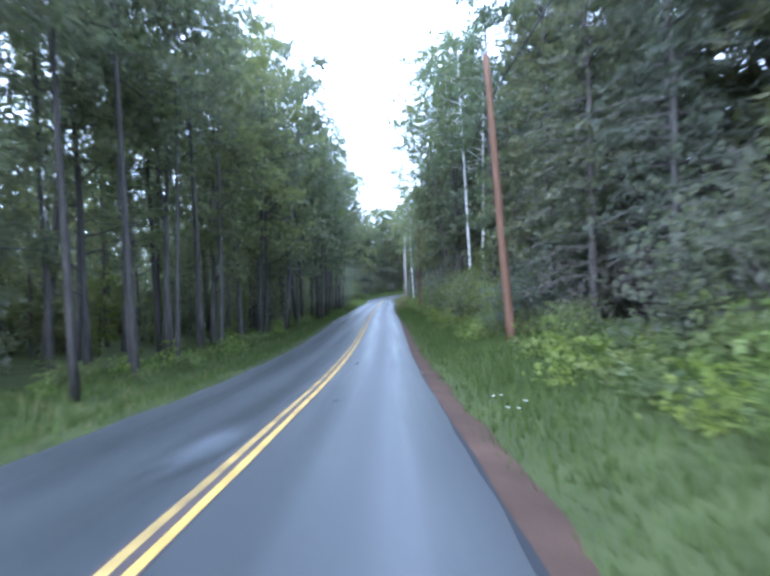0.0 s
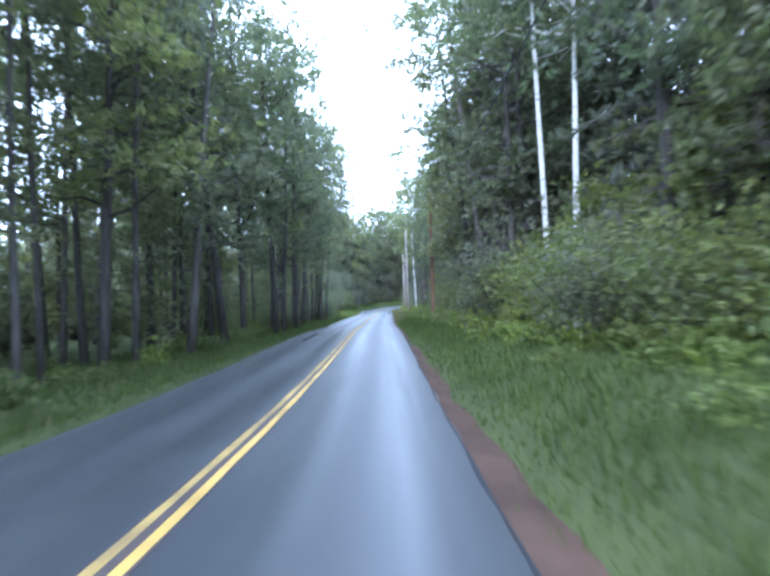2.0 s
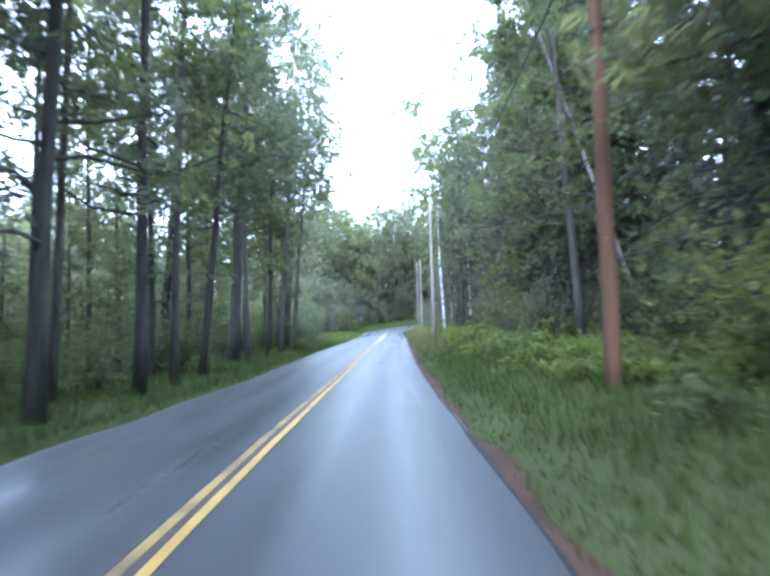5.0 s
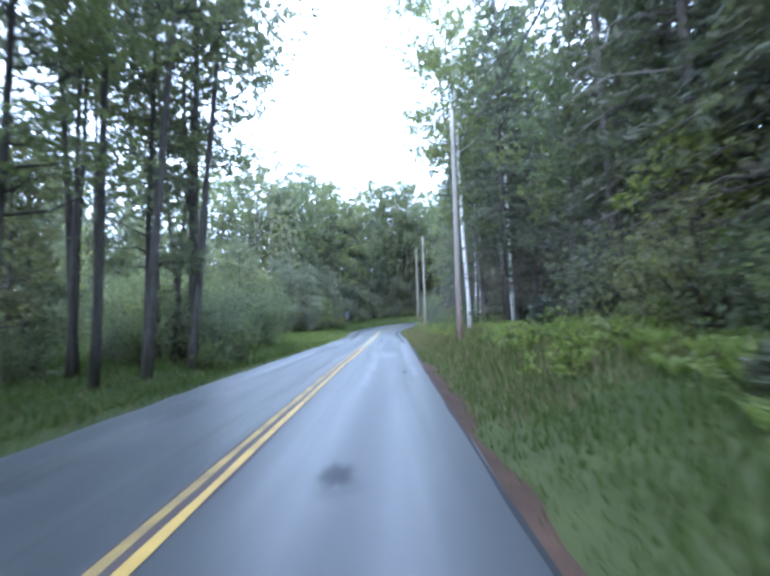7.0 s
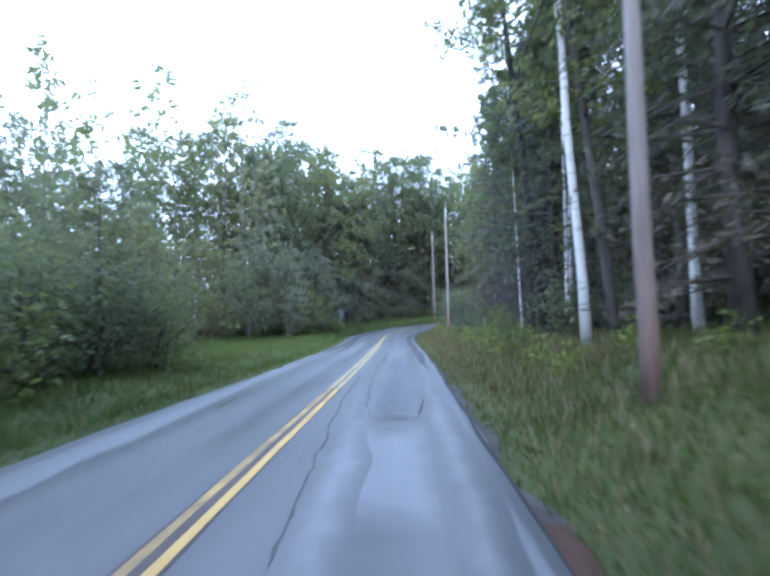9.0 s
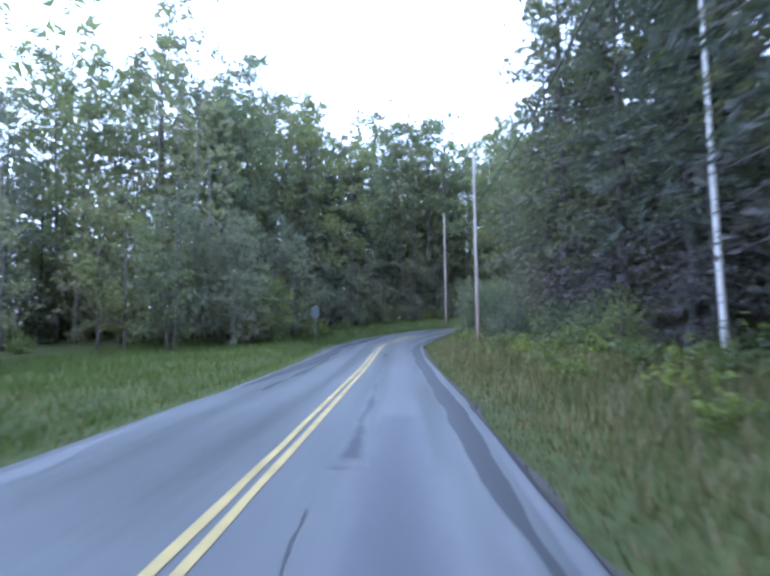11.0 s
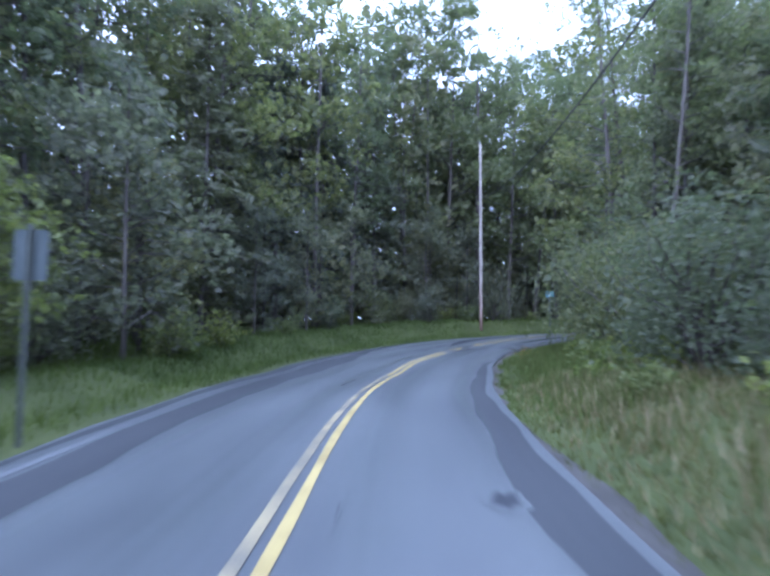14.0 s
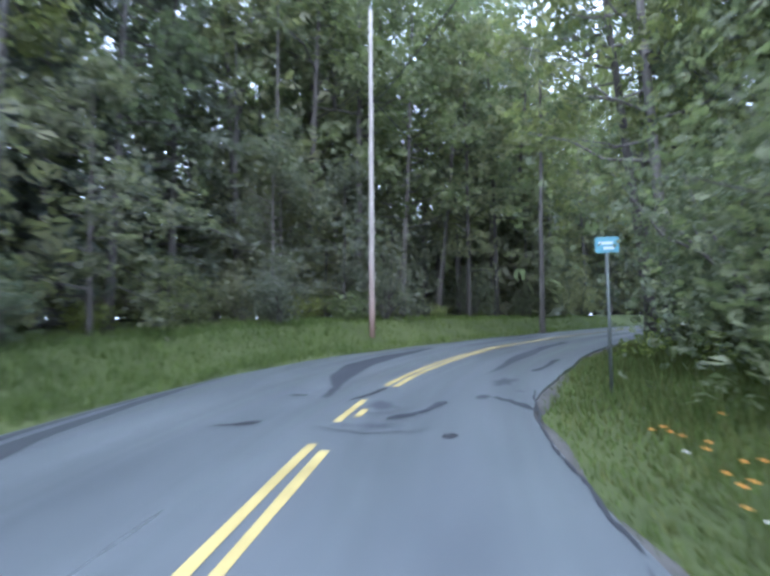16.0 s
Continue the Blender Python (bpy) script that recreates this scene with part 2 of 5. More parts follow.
M_POLE = pole_wood("weathered_pole_wood", (0.22, 0.195, 0.18), (0.42, 0.385, 0.36), (0.55, 0.38, 0.33))
M_POLE_RED = surface("brown_pole_wood", (0.09, 0.047, 0.03), (0.195, 0.108, 0.064), 5, 50, 0.85, 0.4, stretch=(1, 1, 0.06))
M_STEEL = surface("galvanised_steel", (0.3, 0.32, 0.33), (0.45, 0.47, 0.48), 4, 60, 0.5, 0.1, metal=0.8)
M_POST = surface("dull_green_steel", (0.05, 0.06, 0.055), (0.1, 0.115, 0.105), 6, 60, 0.6, 0.1, metal=0.4)
# bare metal of the sign's back, with its shade put into a darker colour
M_SIGNBACK = surface("shaded_sheet_metal", (0.03, 0.045, 0.05), (0.055, 0.072, 0.078), 4, 60, 0.75, 0.1)
M_SIGNBLUE = surface("blue_green_sheeting", (0.045, 0.15, 0.19), (0.07, 0.2, 0.25), 3, 80, 0.4, 0.0)
M_SIGNWHITE = surface("white_sheeting", (0.3, 0.36, 0.38), (0.42, 0.48, 0.5), 3, 80, 0.4, 0.0)
M_ORANGE = surface("orange_petals", (0.6, 0.25, 0.04), (0.8, 0.42, 0.06), 20, 90, 0.6, 0.0)
M_WHITE = surface("white_petals", (0.6, 0.6, 0.55), (0.8, 0.8, 0.75), 20, 90, 0.6, 0.0)
M_WIRE = surface("black_cable", (0.015, 0.015, 0.015), (0.03, 0.03, 0.03), 5, 60, 0.6, 0.0)

# ---- the line of the road ----
LINE = [(-1.95, -60), (-1.97, 0), (-1.99, 21), (-1.98, 32), (-1.98, 42), (-2.02, 52), (-2.1, 62), (-2.18, 70), (-2.2, 81), (-2.05, 102), (-1.85, 120), (-1.75, 135), (-1.7, 150),
        (-1.6, 155.7), (-1.25, 160.6), (-0.5, 165), (0.05, 167.4), (0.7, 169.3), (2.35, 173.5), (4.15, 177), (6.95, 180.9), (10.15, 184.3), (14.65, 188.6),
        (20.65, 193.4), (28.65, 199), (40.65, 205), (56.65, 210.5), (72.65, 212), (90.65, 210)]
FALL = [(-60, 2.6), (0, 0.0), (5.5, -0.31), (11, -0.61), (16.7, -0.92), (22.3, -1.13), (28, -1.27), (33.5, -1.33), (38, -1.32), (44, -1.28), (50, -1.21), (56, -1.17),
        (61, -1.17), (65, -1.22), (70, -1.3), (76, -1.38), (97, -1.3), (120, -1.36), (141, -1.36), (146, -1.3), (151, -1.2), (156, -1.07), (160.5, -1.04), (166, -0.95)]


def spline(points, step=0.5):
    p = np.array(points, float)
    p = np.vstack([2 * p[0] - p[1], p, 2 * p[-1] - p[-2]])
    out_pts = []
    for i in range(1, len(p) - 2):
        a, b, c, d = p[i - 1], p[i], p[i + 1], p[i + 2]
        ta, tc = (c - a) * 0.5, (d - b) * 0.5
        seg = np.linalg.norm(c - b)
        ta *= seg / max(1e-6, 0.5 * (seg + np.linalg.norm(b - a)))
        tc *= seg / max(1e-6, 0.5 * (seg + np.linalg.norm(d - c)))
        for u in np.linspace(0, 1, max(2, int(seg / step)), endpoint=False):
            out_pts.append((2 * u**3 - 3 * u**2 + 1) * b + (u**3 - 2 * u**2 + u) * ta + (-2 * u**3 + 3 * u**2) * c + (u**3 - u**2) * tc)
    out_pts.append(p[-2])
    return np.array(out_pts)


AXIS = spline(LINE)
TAN = np.gradient(AXIS, axis=0)
TAN /= np.linalg.norm(TAN, axis=1)[:, None]
SIDE = np.stack([TAN[:, 1], -TAN[:, 0]], 1)
ARC = np.concatenate([[0], np.cumsum(np.linalg.norm(np.diff(AXIS, axis=0), axis=1))])
ARC -= np.interp(0, AXIS[:160, 1], ARC[:160])
S_END = float(ARC[np.argmin(np.abs(AXIS[:, 1] - 166) + np.abs(AXIS[:, 0] + 0.3))])


def road_z(s):
    f = np.array(FALL)
    s = np.asarray(s, float)
    rise = np.clip(s - S_END + 2, 0, 22) * 0.05 + np.clip(s - S_END - 20, 0, 60) * 0.03
    k = np.interp(s, f[:, 0], f[:, 1])
    for off in (-2.0, 2.0):
        k = k + np.interp(s + off, f[:, 0], f[:, 1])
    return k / 3 + rise


def road_place(x, y):
    """Distance to the right of the centre line and the way along it, for arrays of places."""
    x, y = np.atleast_1d(np.asarray(x, float)), np.atleast_1d(np.asarray(y, float))
    d, s = np.empty(len(x)), np.empty(len(x))
    for k in range(0, len(x), 4000):
        q = np.stack([x[k:k + 4000], y[k:k + 4000]], 1)
        i = np.argmin(((q[:, None, :] - AXIS[None]) ** 2).sum(2), 1)
        off = q - AXIS[i]
        d[k:k + 4000] = (off * SIDE[i]).sum(1) + np.where(np.abs((off * TAN[i]).sum(1)) > 0.6, 0, 0)
        far = np.linalg.norm(off, axis=1)
        d[k:k + 4000] = np.sign(d[k:k + 4000] + 1e-9) * np.maximum(np.abs(d[k:k + 4000]), far)
        s[k:k + 4000] = ARC[i] + (off * TAN[i]).sum(1)
    return d, s


def on_road(s, d):
    """World x, y of a place s metres along and d to the right of the centre line."""
    x = np.interp(s, ARC, AXIS[:, 0]) + d * np.interp(s, ARC, SIDE[:, 0])
    y = np.interp(s, ARC, AXIS[:, 1]) + d * np.interp(s, ARC, SIDE[:, 1])
    return x, y


def ground_z(x, y):
    """Height of the ground: shoulders, shallow ditch on one side, banks on the other and round the bend."""
    x, y = np.asarray(x, float), np.asarray(y, float)
    d, s = road_place(x, y)
    a = np.abs(d)
    right = np.interp(s, [-60, 0, 30, 45, 60, 85, 98, 110, 130, 150, 165, 180, 260], [0.9, 0.9, 1.0, 0.85, 0.8, 0.85, 1.1, 1.1, 0.7, 0.6, 0.6, 0.5, 0.5])
    left = np.interp(s, [-60, 0, 60, 80, 110, 140, 150, 160, 172, 185, 200, 260], [0.1, 0.1, 0.0, 0.0, 0.2, 0.3, 0.35, 0.5, 0.9, 1.15, 1.0, 0.6])
    wide = np.where(d < 0, np.interp(s, [145, 152, 165, 180, 186, 192], [0, 0.45, 1.1, 0.9, 0.4, 0]), 0)
    a = a - wide
    bank = np.where(d > 0, right * np.interp(a, [3.7, 4.5, 6.0, 8.0, 12, 25], [0, 0.2, 0.85, 1.15, 1.3, 1.5]),
                    left * np.interp(a, [3.8, 4.6, 6.5, 10, 25], [0, 0.2, 0.95, 1.1, 1.3]) - 0.16 * np.exp(-((a - 5.0) / 0.6) ** 2))
    wob = 0.05 * np.sin(x * 0.9 + 1.3 * np.sin(y * 0.23)) * np.sin(y * 0.7) * np.clip((a - 4.0) / 2, 0, 1)
    drop = -0.14 + 0.03 * np.clip((a - 3.2) / 1.0, 0, 1)
    return road_z(np.clip(s, -60, ARC[-1])) + bank + wob + drop


def gz(x, y):
    return float(ground_z([x], [y])[0])


# ---- mesh helpers ----


def mesh_of(name, verts, faces, mat, smooth=False):
    me = bpy.data.meshes.new(name)
    me.from_pydata(np.asarray(verts, float).tolist(), [], [tuple(int(i) for i in f) for f in faces])
    me.materials.append(mat)
    if smooth:
        me.polygons.foreach_set("use_smooth", [True] * len(me.polygons))
    me.update()
    return me


def part(name, me, parent, label=""):
    ob = new(name, me)
    ob.parent = parent
    if label:
        ob["label"] = label
    return ob


def tube(points, radii, sides=6, cap=True):
    """A tapered tube along points; returns verts, faces."""
    p = np.array(points, float)
    r = np.broadcast_to(np.asarray(radii, float), (len(p),))
    t = np.gradient(p, axis=0)
    t /= np.linalg.norm(t, axis=1)[:, None] + 1e-9
    ref = np.array([0, 0, 1.0]) if abs(t[0][2]) < 0.8 else np.array([1.0, 0, 0])
    u = np.cross(t, ref)
    u /= np.linalg.norm(u, axis=1)[:, None] + 1e-9
    v = np.cross(t, u)
    ang = np.arange(sides) * 2 * math.pi / sides
    ring = p[:, None] + r[:, None, None] * (np.cos(ang)[None, :, None] * u[:, None] + np.sin(ang)[None, :, None] * v[:, None])
    verts = ring.reshape(-1, 3)
    faces = []
    for i in range(len(p) - 1):
        for k in range(sides):
            a, b = i * sides + k, i * sides + (k + 1) % sides
            faces.append((a, b, b + sides, a + sides))
    if cap:
        faces.append(tuple(range(sides))[::-1])
        faces.append(tuple(range((len(p) - 1) * sides, len(p) * sides)))
    return verts, faces


def joined(pieces):
    verts, faces, base = [], [], 0
    for v, f in pieces:
        verts.append(np.asarray(v, float))
        faces += [tuple(i + base for i in q) for q in f]
        base += len(v)
    return np.vstack(verts), faces


def leaf_cards(rng, centres, size, droop=0.3, long=1.6, wide=1.0):
    """A forked sprig of two pointed blades at each centre, turned at random and slightly folded."""
    n = len(centres)
    ax = rng.normal(size=(n, 3))
    ax[:, 2] = ax[:, 2] * 0.55 - droop
    ax /= np.linalg.norm(ax, axis=1)[:, None]
    w = np.cross(ax, rng.normal(size=(n, 3)) + np.array([0, 0, 0.6]))
    w /= np.linalg.norm(w, axis=1)[:, None] + 1e-9
    nrm = np.cross(ax, w)
    sz = size * rng.uniform(0.6, 1.35, n)[:, None]
    c = np.asarray(centres)
    a, b, u = ax * sz * long * 0.5, w * sz * 0.5 * wide, nrm * sz * 0.14
    v = np.stack([c - a, c + b * 1.25 + u - a * 0.15, c + a * 1.05 + b * 0.35, c + a * 0.8 - b * 0.75, c - b * 1.3 + u - a * 0.4], 1)
    idx = np.arange(n) * 5
    return v.reshape(-1, 3), np.vstack([np.stack([idx, idx + 1, idx + 2], 1), np.stack([idx, idx + 3, idx + 4], 1)])


# ---- plants ----


def broad_tree(name, height, radius, low, spread, limbs, per_clump, size, seed, bark, leaf, label, category="tree", lean=0.0, stems=1, fork=0.0):
    """A tapered trunk with limbs, and a crown of leaf sprays in clumps along the limbs."""
    rng = np.random.default_rng(seed)
    root = tagged(new(name), label, category)
    wood, centres = [], []
    for st in range(stems):
        off = np.array([0, 0]) if stems == 1 else rng.normal(0, 0.35, 2)
        tilt = rng.normal(0, 0.03, 2) + (rng.normal(0, 0.07, 2) if stems > 1 else 0) + np.array([lean, 0])
        zs = np.linspace(-0.3, height * rng.uniform(0.85, 1.0), 11)
        bend = np.cumsum(rng.normal(0, 0.012 * height / 11, (11, 2)), 0)
        pts = np.stack([off[0] + tilt[0] * zs + bend[:, 0], off[1] + tilt[1] * zs + bend[:, 1], zs], 1)
        rad = radius * np.interp(zs, [-0.3, 0.4, 1.2, height], [1.3, 1.08, 1.0, 0.12])
        wood.append(tube(pts, rad, 8))
        for k in range(limbs // stems):
            u = low + (0.97 - low) * (k + rng.uniform()) / (limbs // stems)
            z = u * zs[-1]
            root_pt = np.array([np.interp(z, zs, pts[:, 0]), np.interp(z, zs, pts[:, 1]), z])
            az = rng.uniform(0, 2 * math.pi)
            q = (u - low) / (1 - low)
            reach = spread * (0.45 + 0.55 * math.sin(math.pi * min(1, 0.18 + q * 0.82))) * rng.uniform(0.6, 1.15)
            rise = reach * (0.25 + 0.5 * q) * rng.uniform(0.4, 1.0)
            steps = np.linspace(0, 1, 4)
            limb = root_pt + np.stack([np.cos(az) * reach * steps, np.sin(az) * reach * steps, rise * steps ** 1.2], 1)
            limb[1:] += rng.normal(0, 0.09 * reach, (3, 3))
            lr = np.interp(z, zs, rad) * 0.45
            wood.append(tube(limb, np.linspace(max(lr, 0.015), 0.008, 4), 3, False))
            for c in range(3):
                f = rng.uniform(0.4, 1.08)
                core = np.array([np.interp(f, steps, limb[:, i]) for i in range(3)]) + rng.normal(0, 0.14 * reach, 3)
                pn = int(per_clump * rng.uniform(0.6, 1.4))
                centres.append(core + rng.normal(size=(pn, 3)) * np.array([0.42, 0.42, 0.26]) * (0.35 + 0.2 * reach))
        tipn = per_clump
        centres.append(pts[-1] + rng.normal(size=(tipn, 3)) * np.array([0.4, 0.4, 0.7]))
    part("trunk", mesh_of("trunk", *joined(wood), bark, True), root)
    v, f = leaf_cards(rng, np.vstack(centres), size)
    part("crown", mesh_of("crown", v, f, leaf), root)["kind"] = "stuff"
    return root


def conifer(name, height, radius, low, reach, whorls, per_branch, seed, bark, leaf, label, dead=0.0, dead_mat=None, spray=0.34):
    """A straight trunk with whorls of level, drooping boughs carrying flat needle sprays; bare dead boughs below."""
    rng = np.random.default_rng(seed)
    root = tagged(new(name), label, "tree")
    zs = np.linspace(-0.3, height, 9)
    pts = np.stack([rng.normal(0, 0.05, 9), rng.normal(0, 0.05, 9), zs], 1)
    wood = [tube(pts, radius * np.interp(zs, [-0.3, 0.6, height], [1.35, 1.0, 0.06]), 8)]
    sprays, sizes, dry = [], [], []
    for k in range(whorls):
        u = low + (0.985 - low) * (k + rng.uniform(0, 0.6)) / whorls
        z = u * height
        q = (u - low) / (1 - low)
        for b in range(5):
            az = rng.uniform(0, 2 * math.pi)
            ln = reach * (0.25 + 0.75 * (1 - q) ** 0.8) * rng.uniform(0.55, 1.2) * min(1.0, 0.55 + 2.2 * q)
            st = np.linspace(0, 1, 5)
            out_dir = np.array([math.cos(az), math.sin(az), 0])
            bough = np.array([0, 0, z]) + out_dir * ln * st[:, None] + np.array([0, 0, 1]) * (ln * (0.28 * st - 0.42 * st ** 2 + (q - 0.4) * 0.5 * st))[:, None]
            bough[1:] += rng.normal(0, 0.04 * ln, (4, 3))
            wood.append(tube(bough[::2], np.linspace(0.02 + 0.01 * ln, 0.006, 3), 3, False))
            n = max(4, int(per_branch * (0.4 + ln / reach)))
            f = rng.uniform(0.2, 1.08, n)
            c = np.stack([np.interp(f, st, bough[:, i]) for i in range(3)], 1)
            c += np.array([-out_dir[1], out_dir[0], 0]) * (rng.normal(0, 0.16, n) * ln * (1.1 - 0.6 * f))[:, None]
            c[:, 2] += rng.normal(0, 0.1, n)
            (dry if u < dead else sprays).append(c)
    part("trunk", mesh_of("trunk", *joined(wood), bark, True), root)
    for nm, group_pts, mt, sz in (("crown", sprays, leaf, spray), ("dead_foliage", dry, dead_mat, spray * 0.7)):
        if group_pts:
            v, f = leaf_cards(rng, np.vstack(group_pts), sz, 0.25, 2.1, 0.6)
            part(nm, mesh_of(nm, v, f, mt), root)["kind"] = "stuff"
    return root


def shrub(name, height, width, stems, leaves, size, seed, bark, leaf, label, category="shrub"):
    """Several stems from the ground, with leaf sprays in uneven clumps."""
    rng = np.random.default_rng(seed)
    root = tagged(new(name), label, category)
    wood, centres = [], []
    for k in range(stems):
        az, rr = rng.uniform(0, 2 * math.pi), width * 0.5 * rng.uniform(0.2, 1.0)
        top = np.array([math.cos(az) * rr, math.sin(az) * rr, height * rng.uniform(0.55, 1.0) * (1 - 0.35 * (2 * rr / width) ** 2)])
        st = np.linspace(0, 1, 5)
        line = np.stack([top[0] * st ** 1.3, top[1] * st ** 1.3, top[2] * st - 0.15 * (1 - st)], 1)
        line[1:] += rng.normal(0, 0.04 * height, (4, 3))
        wood.append(tube(line, np.linspace(0.015 + 0.008 * height, 0.005, 5), 4, False))
        for c in range(4):
            f = rng.uniform(0.25, 1.05)
            core = np.array([np.interp(f, st, line[:, i]) for i in range(3)]) + rng.normal(0, 0.1 * width, 3) * np.array([1, 1, 0.5])
            n = int(leaves / (stems * 4) * rng.uniform(0.6, 1.4))
            centres.append(core + rng.normal(size=(n, 3)) * np.array([1, 1, 0.7]) * (0.12 + 0.075 * width))
    c = np.vstack(centres)
    c[:, 2] = np.maximum(c[:, 2], 0.08)
    part("branchwork", mesh_of("branchwork", *joined(wood), bark, True), root)["kind"] = "stuff"
    v, f = leaf_cards(rng, c, size)
    part("foliage", mesh_of("foliage", v, f, leaf), root)["kind"] = "stuff"
    return root


def fern(name, height, fronds, seed, leaf, label):
    """A rosette of arching fronds, each with a row of narrow leaflets on either side."""
    rng = np.random.default_rng(seed)
    root = tagged(new(name), label, "fern")
    pieces = []
    for k in range(fronds):
        az, ln = rng.uniform(0, 2 * math.pi), height * rng.uniform(0.8, 1.3)
        o = np.array([math.cos(az), math.sin(az), 0])
        side = np.array([-o[1], o[0], 0])
        st = np.linspace(0, 1, 11)
        sp = o * (ln * 0.62 * st ** 1.2)[:, None] + np.array([0, 0, 1]) * (ln * (1.2 * st - 0.55 * st ** 2.2))[:, None]
        for i in range(2, 11):
            w = ln * 0.2 * math.sin(math.pi * min(1, 0.12 + 0.88 * (1 - st[i]) + 0.1))
            for sg in (-1, 1):
                b = sp[i - 1] + side * sg * w + (sp[i] - sp[i - 1]) * 0.9 + np.array([0, 0, rng.uniform(-0.3, 0.1) * w])
                pieces.append((np.array([sp[i - 1], b, sp[i - 1] + (sp[i] - sp[i - 1]) * 0.75]), [(0, 1, 2)]))
    v, f = joined(pieces)
    part("frond_rosette", mesh_of("frond_rosette", v, f, leaf), root)["kind"] = "stuff"
    return root


# ---- ground and road ----
def ground_sheet():
    fine_x = np.concatenate([[-900, -400, -180, -110, -75], np.arange(-50, -12, 1.2), np.arange(-12, 12, 0.4), np.arange(12, 62, 1.0), [75, 110, 180, 400, 900]])
    fine_y = np.concatenate([[-900, -400, -180, -110, -75], np.arange(-58, 150, 1.5), np.arange(150, 222, 0.8), [240, 270, 320, 420, 700, 1200]])
    gx, gy = np.meshgrid(fine_x, fine_y)
    z = ground_z(gx.ravel(), gy.ravel())
    verts = np.stack([gx.ravel(), gy.ravel(), z], 1)
    nx, ny = len(fine_x), len(fine_y)
    i = (np.arange(ny - 1)[:, None] * nx + np.arange(nx - 1)[None]).ravel()
    faces = np.stack([i, i + 1, i + nx + 1, i + nx], 1)
    ob = new("ground", mesh_of("ground", verts, faces, M_SOIL, True))
    return tagged(ob, "grassy verges and forest floor with leaf litter", "ground", kind="structure")


def road_strip(name, s0, s1, d0, d1, lift, mat, ragged=(0.0, 0.0), seed=0, step=0.5, cross=None, thick=0.0, slope=0.0, fall=0.0):
    """A strip of the road between two distances from the centre line; its edges may be ragged."""
    rng = np.random.default_rng(seed)
    s = np.arange(s0, s1 + step * 0.5, step)
    cols = np.linspace(0, 1, cross or (2 if "line" in name else 9))
    wob = []
    for amp in ragged:
        w = rng.normal(size=len(s) + 40)
        k = max(3, int(1.6 / step))
        w = np.convolve(w, np.hanning(2 * k + 1) / np.hanning(2 * k + 1).sum(), "same")[20:-20] * amp * 1.8
        wob.append(w)
    a = (d0(s) if callable(d0) else np.full(len(s), d0)) + wob[0]
    b = (d1(s) if callable(d1) else np.full(len(s), d1)) + wob[1]
    d = a[:, None] + (b - a)[:, None] * cols[None]
    x = np.interp(s, ARC, AXIS[:, 0])[:, None] + d * np.interp(s, ARC, SIDE[:, 0])[:, None]
    y = np.interp(s, ARC, AXIS[:, 1])[:, None] + d * np.interp(s, ARC, SIDE[:, 1])[:, None]
    z = road_z(s)[:, None] - 0.012 * np.abs(d) + lift - slope * np.clip(np.abs(d) - 3.2, 0, 3)
    # shoulders round off into the turf
    z -= fall * (cols if np.mean(d) > 0 else 1 - cols)[None] ** 3
    verts = np.stack([x, y, z], 2).reshape(-1, 3)
    nc = len(cols)
    i = (np.arange(len(s) - 1)[:, None] * nc + np.arange(nc - 1)[None]).ravel()
    faces = [tuple(q) for q in np.stack([i, i + 1, i + nc + 1, i + nc], 1)]
    uvs = np.stack([d.ravel(), np.repeat(s, nc)], 1)
    rim = np.minimum(np.minimum(d - a[:, None], b[:, None] - d), 0.3 * np.minimum(s - s0, s[-1] - s)[:, None]).ravel()
    if thick:
        low = verts.copy()
        low[:, 2] -= thick
        n0 = len(verts)
        for r in range(len(s) - 1):
            p, q = r * nc, (r + 1) * nc
            faces.append((p, q, q + n0, p + n0))
            p, q = r * nc + nc - 1, (r + 1) * nc + nc - 1
            faces.append((q, p, p + n0, q + n0))
        verts = np.vstack([verts, low])
        uvs = np.vstack([uvs, uvs])
        rim = np.concatenate([rim, rim])
    me = mesh_of(name, verts, faces, mat, not thick)
    road_uv(me, uvs, rim)
    return me


def road_uv(me, uvs, rim):
    """Road coordinates, and the distance from the rim of the piece."""
    loops = np.empty(len(me.loops), int)
    me.loops.foreach_get("vertex_index", loops)
    me.uv_layers.new(name="road").data.foreach_set("uv", uvs[loops].ravel())
    me.uv_layers.new(name="rim").data.foreach_set("uv", np.repeat(rim[loops], 2))


def lerp(*pairs):
    p = np.array(pairs, float)
    return lambda s: np.interp(s, p[:, 0], p[:, 1])


ground_sheet()
LEFT_EDGE = lerp((-60, -3.2), (60, -3.3), (140, -3.5), (147, -3.55), (152, -3.7), (159, -4.05), (163, -4.4), (168, -4.55), (174, -4.5), (181, -4.55), (185, -3.9), (190, -3.4), (300, -3.3))
LEFT_RIM = lerp((-60, -3.5), (120, -3.6), (140, -3.8), (148, -4.0), (153, -4.3), (157, -4.55), (161, -4.8), (165, -5.05), (170, -5.1), (174, -4.8), (178, -4.7), (182, -4.75), (186, -4.1), (192, -3.7), (300, -3.6))
